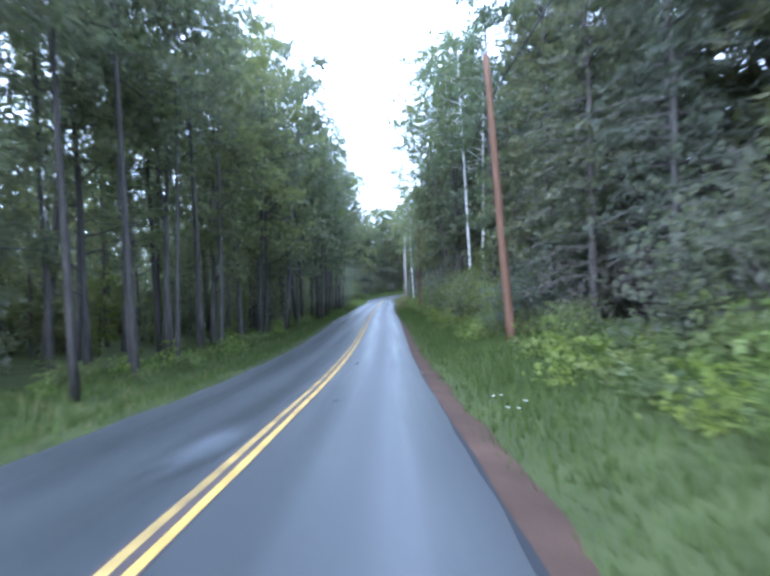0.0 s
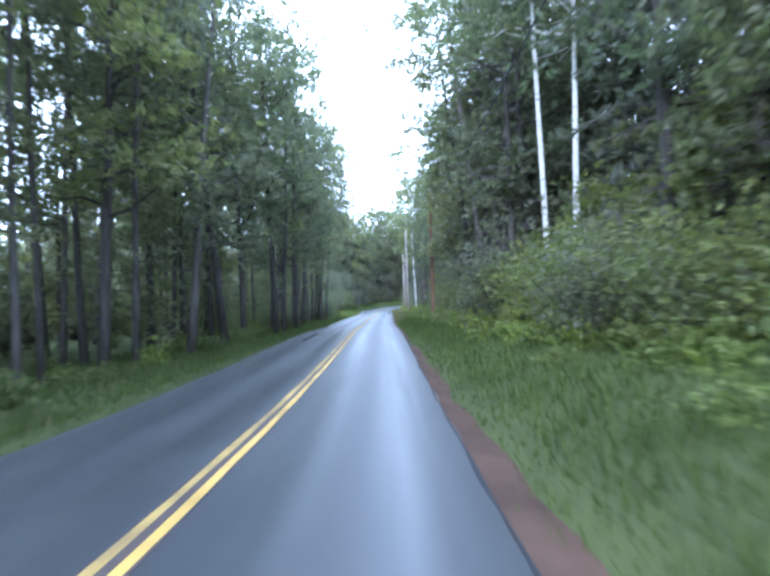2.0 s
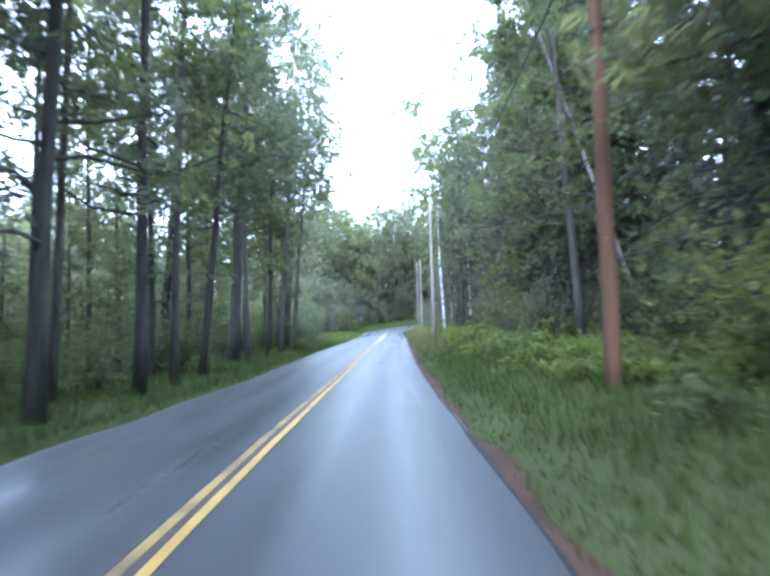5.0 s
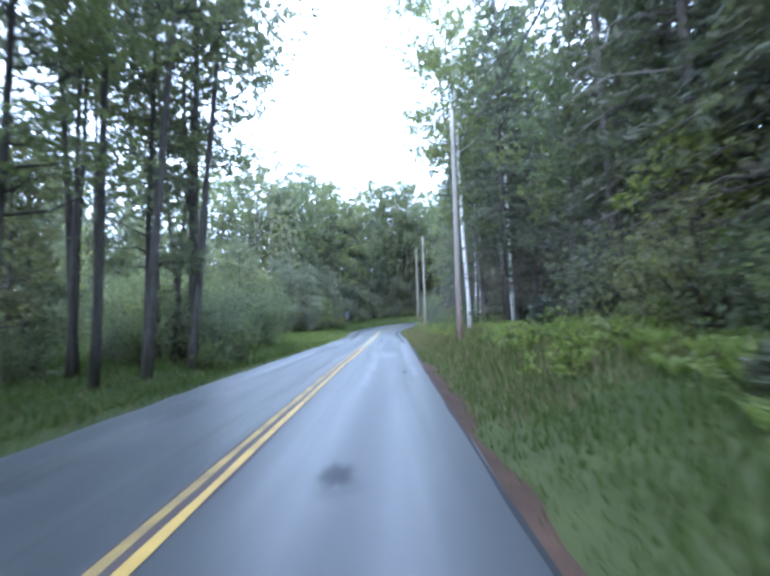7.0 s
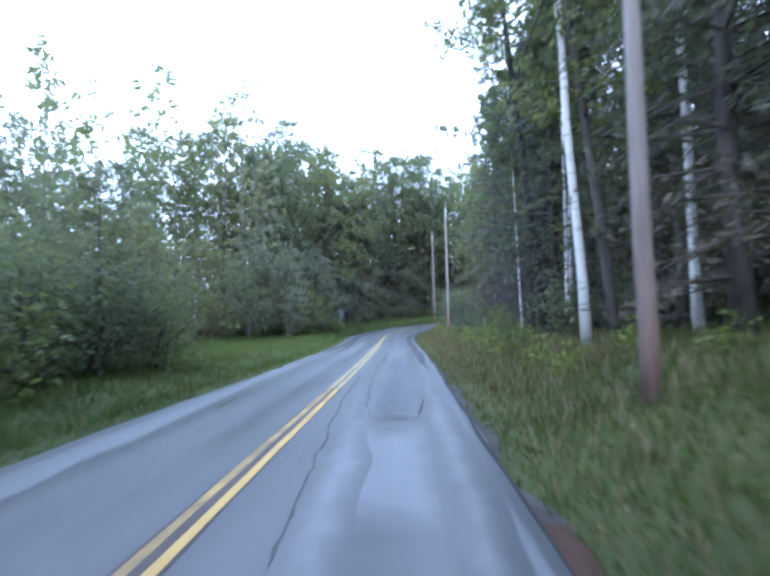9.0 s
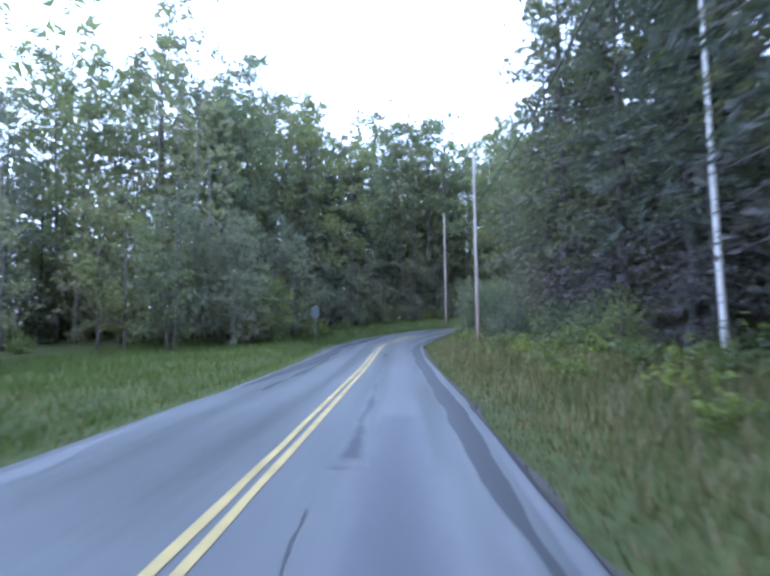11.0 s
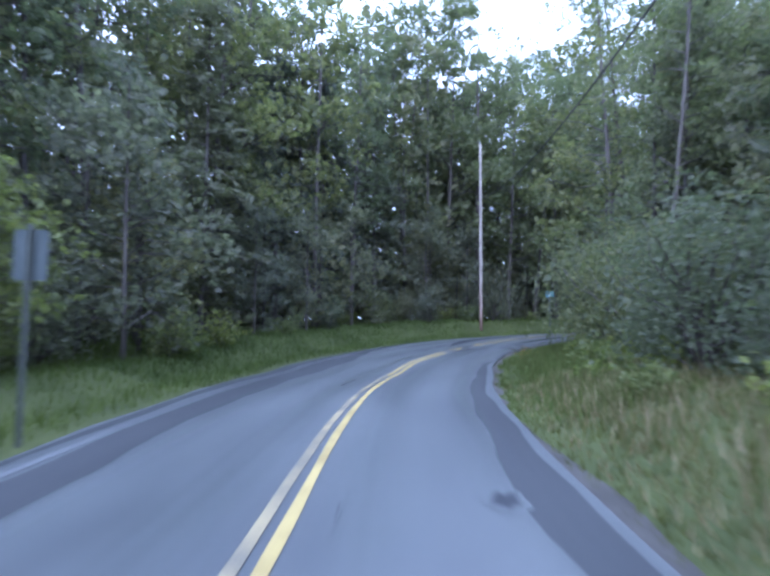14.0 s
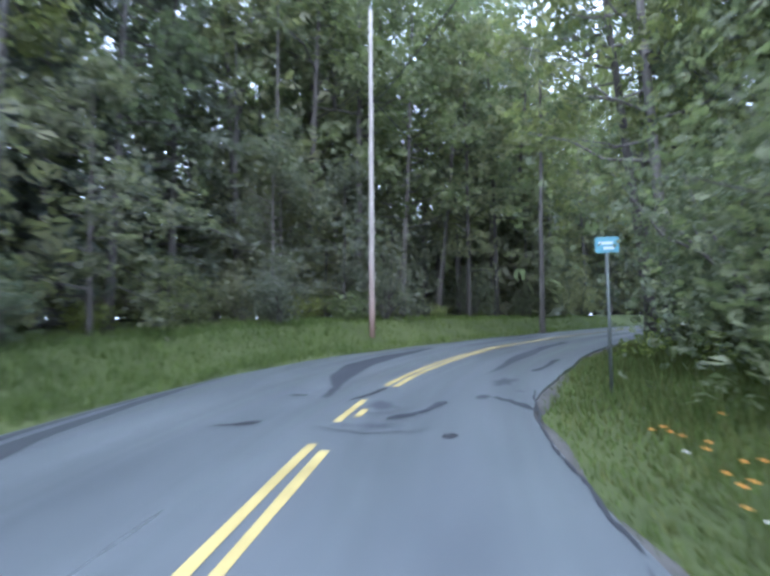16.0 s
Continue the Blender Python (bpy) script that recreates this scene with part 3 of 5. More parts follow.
RIGHT_EDGE = lerp((-60, 3.0), (25, 2.98), (60, 3.05), (95, 3.05), (125, 3.12), (135, 3.04), (146, 2.9), (152, 2.92), (158, 3.04), (161, 3.11), (165, 3.04), (168, 2.93), (170, 2.8), (172, 2.7), (174, 2.65), (175.5, 2.72), (178, 3.05), (181, 3.28), (188, 3.35), (300, 3.3))
road = tagged(new("road", road_strip("road", -58, ARC[-1] - 1, LEFT_EDGE, RIGHT_EDGE, 0.0, M_ROAD, (0.05, 0.022), 3, step=0.4, cross=9, thick=0.1)),
              "two-lane grey asphalt country road with worn wheel tracks", "road", kind="structure")
for s0, s1, mt, look_of in ((-58, 112, M_YELLOW_OLD, "worn yellow centre line"), (112.3, 149, M_YELLOW_PALE, "yellow centre line"), (149.3, 163, M_YELLOW_FAINT, "faded yellow centre line"),
                            (163.3, 172.0, M_YELLOW_PALE, "yellow centre line"), (173.2, 175.0, M_YELLOW_PALE, "yellow centre line"),
                            (176.6, ARC[-1] - 2, M_YELLOW_PALE, "yellow centre line")):
    part("yellow_line", road_strip("yellow_line", s0, s1, -0.16, -0.05, 0.007, mt, (0.008, 0.008), 5, step=0.3), road, look_of)
for s0, s1, mt in ((-58, 112, M_YELLOW), (112.3, 171.8, M_YELLOW_PALE), (173.6, 174.7, M_YELLOW_PALE), (176.5, ARC[-1] - 2, M_YELLOW_PALE)):
    part("yellow_line", road_strip("yellow_line", s0, s1, 0.05, 0.16, 0.007, mt, (0.007, 0.007), 6, step=0.3), road, "yellow centre line")
part("paint_residue", road_strip("paint_residue_line", -58, 112, -0.19, 0.19, 0.005, M_WORN_PAINT, (0.015, 0.015), 7, step=0.3), road, "dark brown residue of older centre lines")
part("edge_seam", road_strip("dark_edge_line", -58, 128, lambda q: RIGHT_EDGE(q) - 0.035, lambda q: RIGHT_EDGE(q) + 0.015, 0.005, M_TAR, (0.02, 0.01), 11, step=0.3), road, "thin dark line along the edge of the asphalt")

# strips and repairs in the paving
part("repair_strip", road_strip("repair_strip", 118, 169.2, lerp((118, 2.75), (122, 2.5), (130, 2.45), (137, 2.3), (151, 2.2), (158, 2.4), (164, 2.5), (168, 2.52), (169.2, 2.75)),
                                lerp((118, 2.8), (127, 2.95), (135, 2.84), (146, 2.78), (151, 2.8), (158, 2.86), (164, 2.9), (168, 2.8), (169.2, 2.78)), 0.005, M_PATCH, (0.045, 0.03), 21, step=0.3), road, "dark asphalt repair strip")
part("pale_edge", road_strip("pale_edge", 98, 165, lerp((98, 2.75), (118, 2.84), (127, 2.97), (135, 2.88), (146, 2.82), (151, 2.85), (158, 2.95), (165, 3.0)), lerp((98, 2.95), (125, 3.1), (135, 3.02), (146, 2.88), (152, 2.9), (158, 3.02), (165, 3.06), (170, 2.8)),
                             0.004, M_EDGE, (0.02, 0.03), 22, step=0.3), road, "pale worn asphalt edge")
part("repair_strip", road_strip("repair_strip", 132, 178, lerp((132, -3.2), (138, -3.38), (145, -3.3), (151, -3.12), (156, -3.22), (160, -3.45), (163, -3.62), (168, -3.74), (173, -4.15), (178, -4.5)),
                                lerp((132, -3.1), (138, -2.75), (143, -2.35), (150, -2.25), (154, -2.45), (161, -2.55), (168, -2.6), (170, -3.15), (172, -3.62), (174, -3.9), (178, -4.4)), 0.005, M_PATCH, (0.03, 0.045), 23, step=0.3), road, "dark asphalt repair strip")
part("pale_edge", road_strip("pale_edge", 88, 128, lerp((88, -2.85), (100, -2.95), (110, -3.15), (128, -3.3)), lerp((88, -2.75), (98, -2.2), (108, -2.5), (128, -3.15)), 0.004, M_EDGE, (0.03, 0.08), 24, step=0.3), road, "pale worn asphalt edge")
for s0, s1, d0, d1 in ((147.6, 150.4, -3.25, -3.22), (151.1, 157.2, -3.22, -3.36), (158.4, 161.2, -3.45, -3.6), (161.8, 170.4, -3.65, -3.85)):
    mid = lerp((s0, d0), (s1, d1))
    part("pale_edge", road_strip("pale_edge", s0, s1, lambda q: mid(q) - 0.07, lambda q: mid(q) + 0.06, 0.0065, M_EDGE, (0.02, 0.02), 25, step=0.2), road, "pale remains of an edge line")
part("repair_strip", road_strip("repair_strip", 150, 176, lambda q: LEFT_EDGE(q) + 0.03, lerp((150, -3.45), (156, -3.55), (160, -3.8), (163, -3.85), (169, -4.0), (176, -4.4)), 0.005, M_PATCH, (0.04, 0.05), 35, step=0.3), road, "dark patched asphalt edge")


def blotch(s, d, half_s, half_d, mat, seed, lift=0.006, skew=0.0, name="asphalt_patch"):
    """A flat repair or stain with an uneven outline."""
    rng = np.random.default_rng(seed)
    n = 26
    a = np.arange(n) * 2 * math.pi / n
    r = 1 + 0.18 * np.sin(2 * a + rng.uniform(0, 6)) + 0.12 * np.sin(5 * a + rng.uniform(0, 6)) + rng.normal(0, 0.05, n)
    ss = s + half_s * r * np.cos(a)
    dd = d + half_d * r * np.sin(a) + skew * (ss - s)
    ss, dd = np.append(ss, s), np.append(dd, d)
    x, y = on_road(ss, dd)
    z = road_z(ss) - 0.012 * np.abs(dd) + lift
    me = mesh_of(name, np.stack([x, y, z], 1), [(k, (k + 1) % n, n) for k in range(n)], mat)
    road_uv(me, np.stack([dd, ss], 1), np.append(np.zeros(n), min(half_d, 0.5 * half_s)))
    return part(name, me, road)


def crack(pairs, width, seed, mat=M_TAR):
    """A tarred crack along places on the road."""
    p = np.array(pairs, float)
    u = np.concatenate([[0], np.cumsum(np.linalg.norm(np.diff(p, axis=0), axis=1))])
    q = np.arange(0, u[-1], 0.15)
    rng = np.random.default_rng(seed)
    ss, dd = np.interp(q, u, p[:, 0]), np.interp(q, u, p[:, 1])
    jit = np.convolve(rng.normal(0, 0.05, len(q) + 4), np.ones(5) / 5, "valid")
    g = np.gradient(np.stack([ss, dd], 1), axis=0)
    g /= np.linalg.norm(g, axis=1)[:, None] + 1e-9
    nrm = np.stack([-g[:, 1], g[:, 0]], 1)
    w = width * rng.uniform(0.4, 1.2, len(q)) * 0.5
    w[0] = w[-1] = 0.004
    e1 = np.stack([ss, dd], 1) + nrm * (jit + w)[:, None]
    e2 = np.stack([ss, dd], 1) + nrm * (jit - w)[:, None]
    e = np.stack([e1, e2], 1).reshape(-1, 2)
    x, y = on_road(e[:, 0], e[:, 1])
    z = road_z(e[:, 0]) - 0.012 * np.abs(e[:, 1]) + 0.009
    i = np.arange(len(q) - 1) * 2
    me = mesh_of("tarred_crack", np.stack([x, y, z], 1), np.stack([i, i + 1, i + 3, i + 2], 1), mat)
    road_uv(me, e[:, ::-1], np.ones(len(e)))
    return part("tarred_crack", me, road)


part("pale_edge", road_strip("pale_edge", 90, 118, lerp((90, 1.0), (100, 0.9), (110, 0.6), (118, 0.75)), lerp((90, 1.5), (104, 1.5), (110, 1.05), (118, 1.0)), 0.004, M_POLISHED, (0.06, 0.06), 26, step=0.3), road, "pale worn wheel track")
part("pale_edge", road_strip("pale_edge", 92, 121, lerp((92, 2.5), (101, 2.2), (110, 2.25), (121, 2.3)), lerp((92, 2.85), (104, 2.85), (121, 2.8)), 0.0045, M_POLISHED, (0.06, 0.06), 29, step=0.3), road, "pale worn wheel track")
part("repair_strip", road_strip("repair_strip", 101.5, 106.5, 0.95, 2.3, 0.0035, M_POLISHED, (0.1, 0.1), 30, step=0.3), road, "pale worn patch")
part("repair_strip", road_strip("repair_strip", 107, 127, lerp((107, 1.2), (111, 1.0), (127, 1.05)), lerp((107, 2.2), (111, 2.3), (127, 2.1)), 0.005, M_REPAIR, (0.05, 0.05), 27, step=0.3), road, "darker asphalt repair")
part("repair_strip", road_strip("repair_strip", 122.5, 134, lerp((122.5, 0.72), (134, 0.8)), lerp((122.5, 1.22), (127, 1.12), (134, 1.0)), 0.008, M_PATCH_SOFT, (0.05, 0.05), 28, step=0.3), road, "dark oil-stained streak")
part("repair_strip", road_strip("repair_strip", 175, 186, lerp((175, -0.95), (176.5, -1.25), (178, -2.0), (180.4, -2.65), (182.5, -2.8), (186, -2.5)), lerp((175, -0.75), (176.3, -0.9), (178.5, -1.3), (181.1, -1.72), (186, -2.2)), 0.0055, M_BITUMEN, (0.06, 0.06), 33, step=0.25), road, "dark bitumen repair in the bend")
part("repair_strip", road_strip("repair_strip", 178.6, 190, lerp((178.6, 1.5), (181, 1.5), (190, 1.2)), lerp((178.6, 1.65), (180.5, 1.85), (184, 1.95), (190, 1.55)), 0.0055, M_BITUMEN, (0.04, 0.04), 34, step=0.25), road, "dark bitumen streak in the bend")
crack([(101, 0.9), (104, 0.78), (107, 0.62), (110.4, 0.47), (116, 0.42)], 0.035, 1, M_PATCH)
crack([(107.3, 1.33), (108.8, 1.12), (110.3, 1.03), (112.3, 0.95), (116, 0.88), (121, 0.78)], 0.03, 3, M_PATCH)
crack([(107.3, 1.3), (107.2, 1.75), (107.4, 2.15), (108.6, 2.25), (110, 2.32)], 0.05, 2)
crack([(169.4, 2.8), (170.7, 2.74), (172.5, 2.67), (173.8, 2.69), (175, 2.72), (176.6, 2.72)], 0.05, 4)
crack([(176.5, 2.35), (176.35, 2.55), (176.3, 2.72)], 0.16, 5)
crack([(174.4, 2.7), (175.4, 2.2), (175.83, 1.9), (175.6, 1.6)], 0.22, 6, M_BITUMEN)
crack([(179.5, 2.55), (180.5, 2.7), (182.5, 2.85)], 0.2, 7, M_BITUMEN)
crack([(173.4, 0.62), (174.1, 0.97), (175.2, 1.26)], 0.24, 8, M_BITUMEN)
crack([(172.9, -1.85), (173.0, -1.5), (173.25, -1.15)], 0.22, 9, M_TAR)
crack([(174.9, -0.35), (175.6, -0.15), (176.4, 0.02)], 0.14, 10, M_TAR)
for k, spec in enumerate(((82.3, 1.35, 0.8, 0.26, M_PATCH_SOFT), (147.5, 0.7, 1.4, 0.14, M_PATCH), (145.4, -1.08, 0.4, 0.08, M_BITUMEN), (137.3, 0.8, 0.6, 0.1, M_BITUMEN),
                          (151.2, 2.03, 0.4, 0.18, M_BITUMEN), (150.8, 0.48, 0.5, 0.03, M_PATCH), (172.58, 1.48, 0.14, 0.09, M_TAR), (175.42, -1.46, 0.1, 0.17, M_TAR),
                          (173.0, 0.45, 0.45, 0.6, M_PATCH_SOFT), (174.5, 0.3, 0.6, 0.35, M_PATCH_SOFT), (177.6, 2.1, 0.9, 0.3, M_PATCH_SOFT), (175.6, 1.85, 0.3, 0.22, M_BITUMEN),
                          (22, 0.7, 0.7, 0.1, M_PATCH), (12.5, 0.75, 0.4, 0.15, M_PATCH_SOFT), (107.6, 1.75, 0.35, 0.42, M_PATCH_SOFT))):
    blotch(spec[0], spec[1], spec[2], spec[3], spec[4], 100 + k, 0.0085 + 0.0002 * k)
blotch(176, -1.42, 0.7, 0.34, M_EDGE_SOFT, 140)
blotch(8.5, -0.75, 2.6, 0.38, M_EDGE_SOFT, 141, skew=0.05)

SHOULDER = lerp((-60, 3.68), (25, 3.68), (46, 3.6), (57, 3.38), (66, 3.38), (78, 3.5), (92, 3.6), (105, 3.4), (125, 3.36), (140, 3.28), (150, 3.24), (156, 3.2), (161, 3.38), (165, 3.26), (168, 3.1), (171, 2.98), (174, 2.86), (176, 3.0), (178, 3.3), (188, 3.6), (300, 3.6))
tagged(new("road_shoulder", road_strip("road_shoulder", -58, 102, 2.9, SHOULDER, -0.03, M_GRAVEL, (0.0, 0.16), 8, cross=7, slope=0.05, fall=0.085)),
       "reddish gravel shoulder beside the asphalt", "shoulder", kind="structure")
tagged(new("road_shoulder", road_strip("road_shoulder", 102, ARC[-1] - 1, 2.6, SHOULDER, -0.03, M_GREYGRAVEL, (0.0, 0.18), 10, cross=7, slope=0.05, fall=0.085)),
       "grey gravel shoulder beside the asphalt", "shoulder", kind="structure")
tagged(new("road_shoulder", road_strip("road_shoulder", -58, ARC[-1] - 1, lambda q: LEFT_RIM(q) - 0.1, -3.1, -0.035, M_GREYGRAVEL, (0.08, 0.0), 9, cross=7, slope=0.05, fall=0.085)),
       "narrow gravel shoulder beside the asphalt", "shoulder", kind="structure")

# ---- utility poles and their cable ----
POLES = []


def utility_pole(x, y, height, radius, mat, label, lean=(0.0, 0.0), hook=9.5):
    """A tapered wooden shaft, a top pin and a cable hook."""
    root = tagged(new("utility_pole"), label, "utility pole", group="utility poles along the road")
    base = gz(x, y)
    root.location = (x, y, base)

    def at(z):
        return np.stack([lean[0] * z, lean[1] * z, z], 1)

    def rad(z):
        return radius * np.interp(z, [-0.5, height], [1.08, 0.66])

    zs = np.linspace(-0.5, height, 10)
    rng = np.random.default_rng(int(y))
    wob = np.concatenate([rng.normal(0, 0.008, (10, 2)), np.zeros((10, 1))], 1)
    part("shaft", mesh_of("shaft", *tube(at(zs) + wob, rad(zs), 14), mat, True), root)
    zi = np.array([height - 0.02, height + 0.04, height + 0.05, height + 0.16, height + 0.2])
    part("top_insulator", mesh_of("top_insulator", *tube(at(zi), [0.03, 0.03, 0.06, 0.055, 0.02], 10), M_STEEL, True), root, "small grey pin insulator")
    eye_pts = np.array([[lean[0] * hook, lean[1] * hook, hook], [lean[0] * hook + radius + 0.05, lean[1] * hook, hook], [lean[0] * hook + radius + 0.08, lean[1] * hook, hook - 0.06]])
    part("cable_hook", mesh_of("cable_hook", *tube(eye_pts, 0.014, 6), M_POST, True), root, "dark steel cable hook")
    POLES.append((x + lean[0] * hook + radius + 0.08, y + lean[1] * hook, base + hook - 0.06))
    return root


utility_pole(4.3, 20.2, 10.2, 0.16, M_POLE_RED, "tall reddish-brown wooden utility pole in roadside grass", (-0.055, 0), 9.0)
utility_pole(3.61, 64.4, 9.6, 0.15, M_POLE_RED, "brown wooden utility pole beside the forest", (0.0, 0), 9.2)
utility_pole(3.38, 105.0, 12.0, 0.135, M_POLE, "weathered wooden utility pole beside white birches", (0.0, 0), 10.1)
utility_pole(4.62, 150.9, 11.9, 0.11, M_POLE, "slender weathered wooden utility pole on the verge", (0.0, 0), 8.8)
utility_pole(5.65, 187.8, 14.0, 0.115, M_POLE, "weathered wooden utility pole before dense forest", (0.0, 0), 10.0)


def cable(a, b, sag, name="overhead_cable"):
    t = np.linspace(0, 1, 25)[:, None]
    p = np.array(a) * (1 - t) + np.array(b) * t
    p[:, 2] -= sag * 4 * (t * (1 - t))[:, 0]
    ob = new(name, mesh_of(name, *tube(p, 0.027, 5), M_WIRE, True))
    return tagged(ob, "thin dark overhead cable strung between the utility poles", "cable", group="overhead cables")


cable((6.0, -28, 11.5), POLES[0], 0.6)
for pa, pb in zip(POLES, POLES[1:]):
    cable(pa, pb, 1.2)
cable(POLES[4], (26.65, 222, 13.7), 0.6)

# ---- plants: one of each kind, then repeats ----
FOREST_GROUP = "roadside forest trees"
KINDS = {}
TALL = "tall slender forest tree with grey bark and green leaves"
KINDS["maple"] = [broad_tree("forest_tree", 22, 0.16, 0.22, 3.7, 42, 22, 0.205, 11, M_BARK, M_LEAF, TALL),
                  broad_tree("forest_tree", 20, 0.14, 0.3, 3.1, 38, 22, 0.2, 12, M_BARK, M_LEAF, TALL),
                  broad_tree("forest_tree", 24, 0.18, 0.34, 4.1, 42, 23, 0.205, 13, M_BARK, M_LEAF, TALL),
                  broad_tree("forest_tree", 21, 0.16, 0.16, 3.3, 40, 22, 0.2, 14, M_BARK, M_LEAF_COOL, TALL)]
KINDS["thin"] = [broad_tree("forest_tree", 23, 0.14, 0.48, 4.2, 36, 18, 0.2, 15, M_BARK, M_LEAF_COOL, "tall tree with a thin open crown"),
                 broad_tree("forest_tree", 21, 0.11, 0.54, 3.5, 32, 18, 0.2, 16, M_BARK, M_LEAF_COOL, "tall tree with a thin open crown")]
KINDS["low"] = [broad_tree("young_tree", 9.5, 0.08, 0.1, 2.5, 30, 18, 0.18, 21, M_BARK, M_LEAF, "young broadleaf tree with low branches"),
                broad_tree("young_tree", 7, 0.06, 0.08, 2.2, 28, 19, 0.165, 22, M_BARK, M_LEAF_BRIGHT, "young broadleaf tree with bright green leaves"),
                broad_tree("young_tree", 11.5, 0.1, 0.1, 2.9, 34, 20, 0.185, 23, M_BARK, M_LEAF_COOL, "young broadleaf tree with dense grey-green leaves")]
KINDS["pine"] = [conifer("pine_tree", 22, 0.2, 0.08, 3.9, 34, 14, 31, M_BARK, M_NEEDLE, "tall dark pine with drooping boughs", 0.2, M_DEADNEEDLE),
                 conifer("pine_tree", 18, 0.17, 0.04, 3.4, 32, 14, 32, M_BARK, M_NEEDLE, "dark evergreen with dense drooping boughs", 0.1, M_DEADNEEDLE),
                 conifer("pine_tree", 24, 0.22, 0.1, 3.8, 34, 14, 33, M_BARK, M_NEEDLE, "tall dark pine with grey dead lower boughs", 0.28, M_DEADNEEDLE)]
KINDS["near_pine"] = [conifer("pine_tree", 22, 0.2, 0.06, 3.9, 38, 31, 35, M_BARK, M_NEEDLE, "tall dark pine with soft drooping boughs", 0.2, M_DEADNEEDLE, 0.18),
                      conifer("pine_tree", 20, 0.19, 0.03, 3.6, 36, 31, 36, M_BARK, M_NEEDLE, "tall dark pine with grey dead lower boughs", 0.2, M_DEADNEEDLE, 0.18)]
KINDS["old"] = [broad_tree("forest_tree", 24, 0.31, 0.42, 4.6, 46, 15, 0.235, 17, M_BARK, M_LEAF_COOL, "large old forest tree with a thick grey trunk"),
                broad_tree("forest_tree", 22, 0.23, 0.45, 4.0, 38, 15, 0.235, 18, M_BARK, M_LEAF_COOL, "tall forest tree with a thick dark trunk")]
KINDS["sapling"] = [conifer("spruce_sapling", 1.5, 0.03, 0.05, 0.75, 12, 8, 34, M_BARK, M_NEEDLE, "small dark evergreen sapling in the grass")]
KINDS["birch"] = [broad_tree("birch_tree", 24, 0.13, 0.5, 3.8, 34, 16, 0.23, 41, M_BIRCH, M_LEAF, "white-barked birch with a high leafy crown"),
                  broad_tree("birch_tree", 17, 0.085, 0.6, 1.8, 18, 22, 0.22, 42, M_BIRCH, M_LEAF, "slender white-barked birch with a high crown")]
KINDS["leaning"] = [broad_tree("birch_tree", 17, 0.085, 0.6, 1.8, 18, 22, 0.22, 43, M_BIRCH_GREY, M_LEAF, "grey-white birch leaning over the forest edge")]
KINDS["clump"] = [broad_tree("multi_stem_tree", 22, 0.11, 0.36, 4.4, 60, 15, 0.24, 45, M_BARK, M_LEAF_COOL, "clump of tall grey stems with sparse leaves", stems=6)]
KINDS["shrub"] = [shrub("shrub", 3.0, 3.4, 12, 1000, 0.12, 51, M_BARK, M_LEAF, "rounded leafy roadside shrub"),
                  shrub("shrub", 1.9, 2.4, 10, 760, 0.115, 52, M_BARK, M_LEAF_BRIGHT, "low bright green roadside shrub"),
                  shrub("shrub", 4.8, 4.8, 18, 2000, 0.135, 53, M_BARK, M_LEAF_COOL, "large dense leafy shrub")]
KINDS["bush"] = [shrub("shrub", 2.9, 3.6, 15, 1900, 0.092, 54, M_BARK, M_LEAF_BRIGHT, "spreading bright green roadside shrub")]
KINDS["thicket"] = [shrub("shrub", 5.2, 5.4, 22, 5600, 0.088, 55, M_BARK, M_LEAF, "tall dense green shrub at the inside of the bend")]
KINDS["fern"] = [fern("fern", 0.85, 11, 61, M_FERN, "bright green fern clump on the verge"), fern("fern", 0.65, 10, 62, M_FERN, "bright green fern clump on the verge")]
KINDS["weed"] = [shrub("weed_clump", 0.85, 1.5, 7, 190, 0.11, 63, M_GRASS, M_FERN, "leafy bright green weeds on the verge", "weeds"),
                 shrub("weed_clump", 1.2, 1.5, 7, 200, 0.12, 64, M_GRASS, M_LEAF_BRIGHT, "leafy green weeds on the verge", "weeds")]
# plainer trees that stand behind the first rows
KINDS["back_maple"] = [broad_tree("forest_tree", 22, 0.16, 0.2, 3.7, 34, 10, 0.34, 111, M_BARK, M_LEAF, TALL), broad_tree("forest_tree", 23, 0.16, 0.26, 3.9, 34, 10, 0.34, 112, M_BARK, M_LEAF_COOL, TALL)]
KINDS["back_thin"] = [broad_tree("forest_tree", 22, 0.13, 0.48, 3.9, 28, 9, 0.32, 113, M_BARK, M_LEAF_COOL, "tall tree with a thin open crown")]
KINDS["back_low"] = [broad_tree("young_tree", 9.5, 0.08, 0.1, 2.5, 24, 9, 0.31, 114, M_BARK, M_LEAF, "young broadleaf tree with low branches"),
                     broad_tree("young_tree", 11, 0.1, 0.1, 2.8, 26, 10, 0.31, 115, M_BARK, M_LEAF_COOL, "young broadleaf tree with dense grey-green leaves")]
KINDS["back_pine"] = [conifer("pine_tree", 22, 0.2, 0.08, 3.9, 28, 9, 116, M_BARK, M_NEEDLE, "tall dark pine with drooping boughs", 0.15, M_DEADNEEDLE, 0.46)]
USED = set()
PLACED = []
# open ground in front of the poles: x, y and radius
OPEN = [(4.4, 20.8, 2.2), (3.6, 65, 1.6), (3.45, 105.8, 2.2), (4.85, 151.8, 2.2), (5.65, 188.8, 2.0), (8.15, 107, 5.0)]


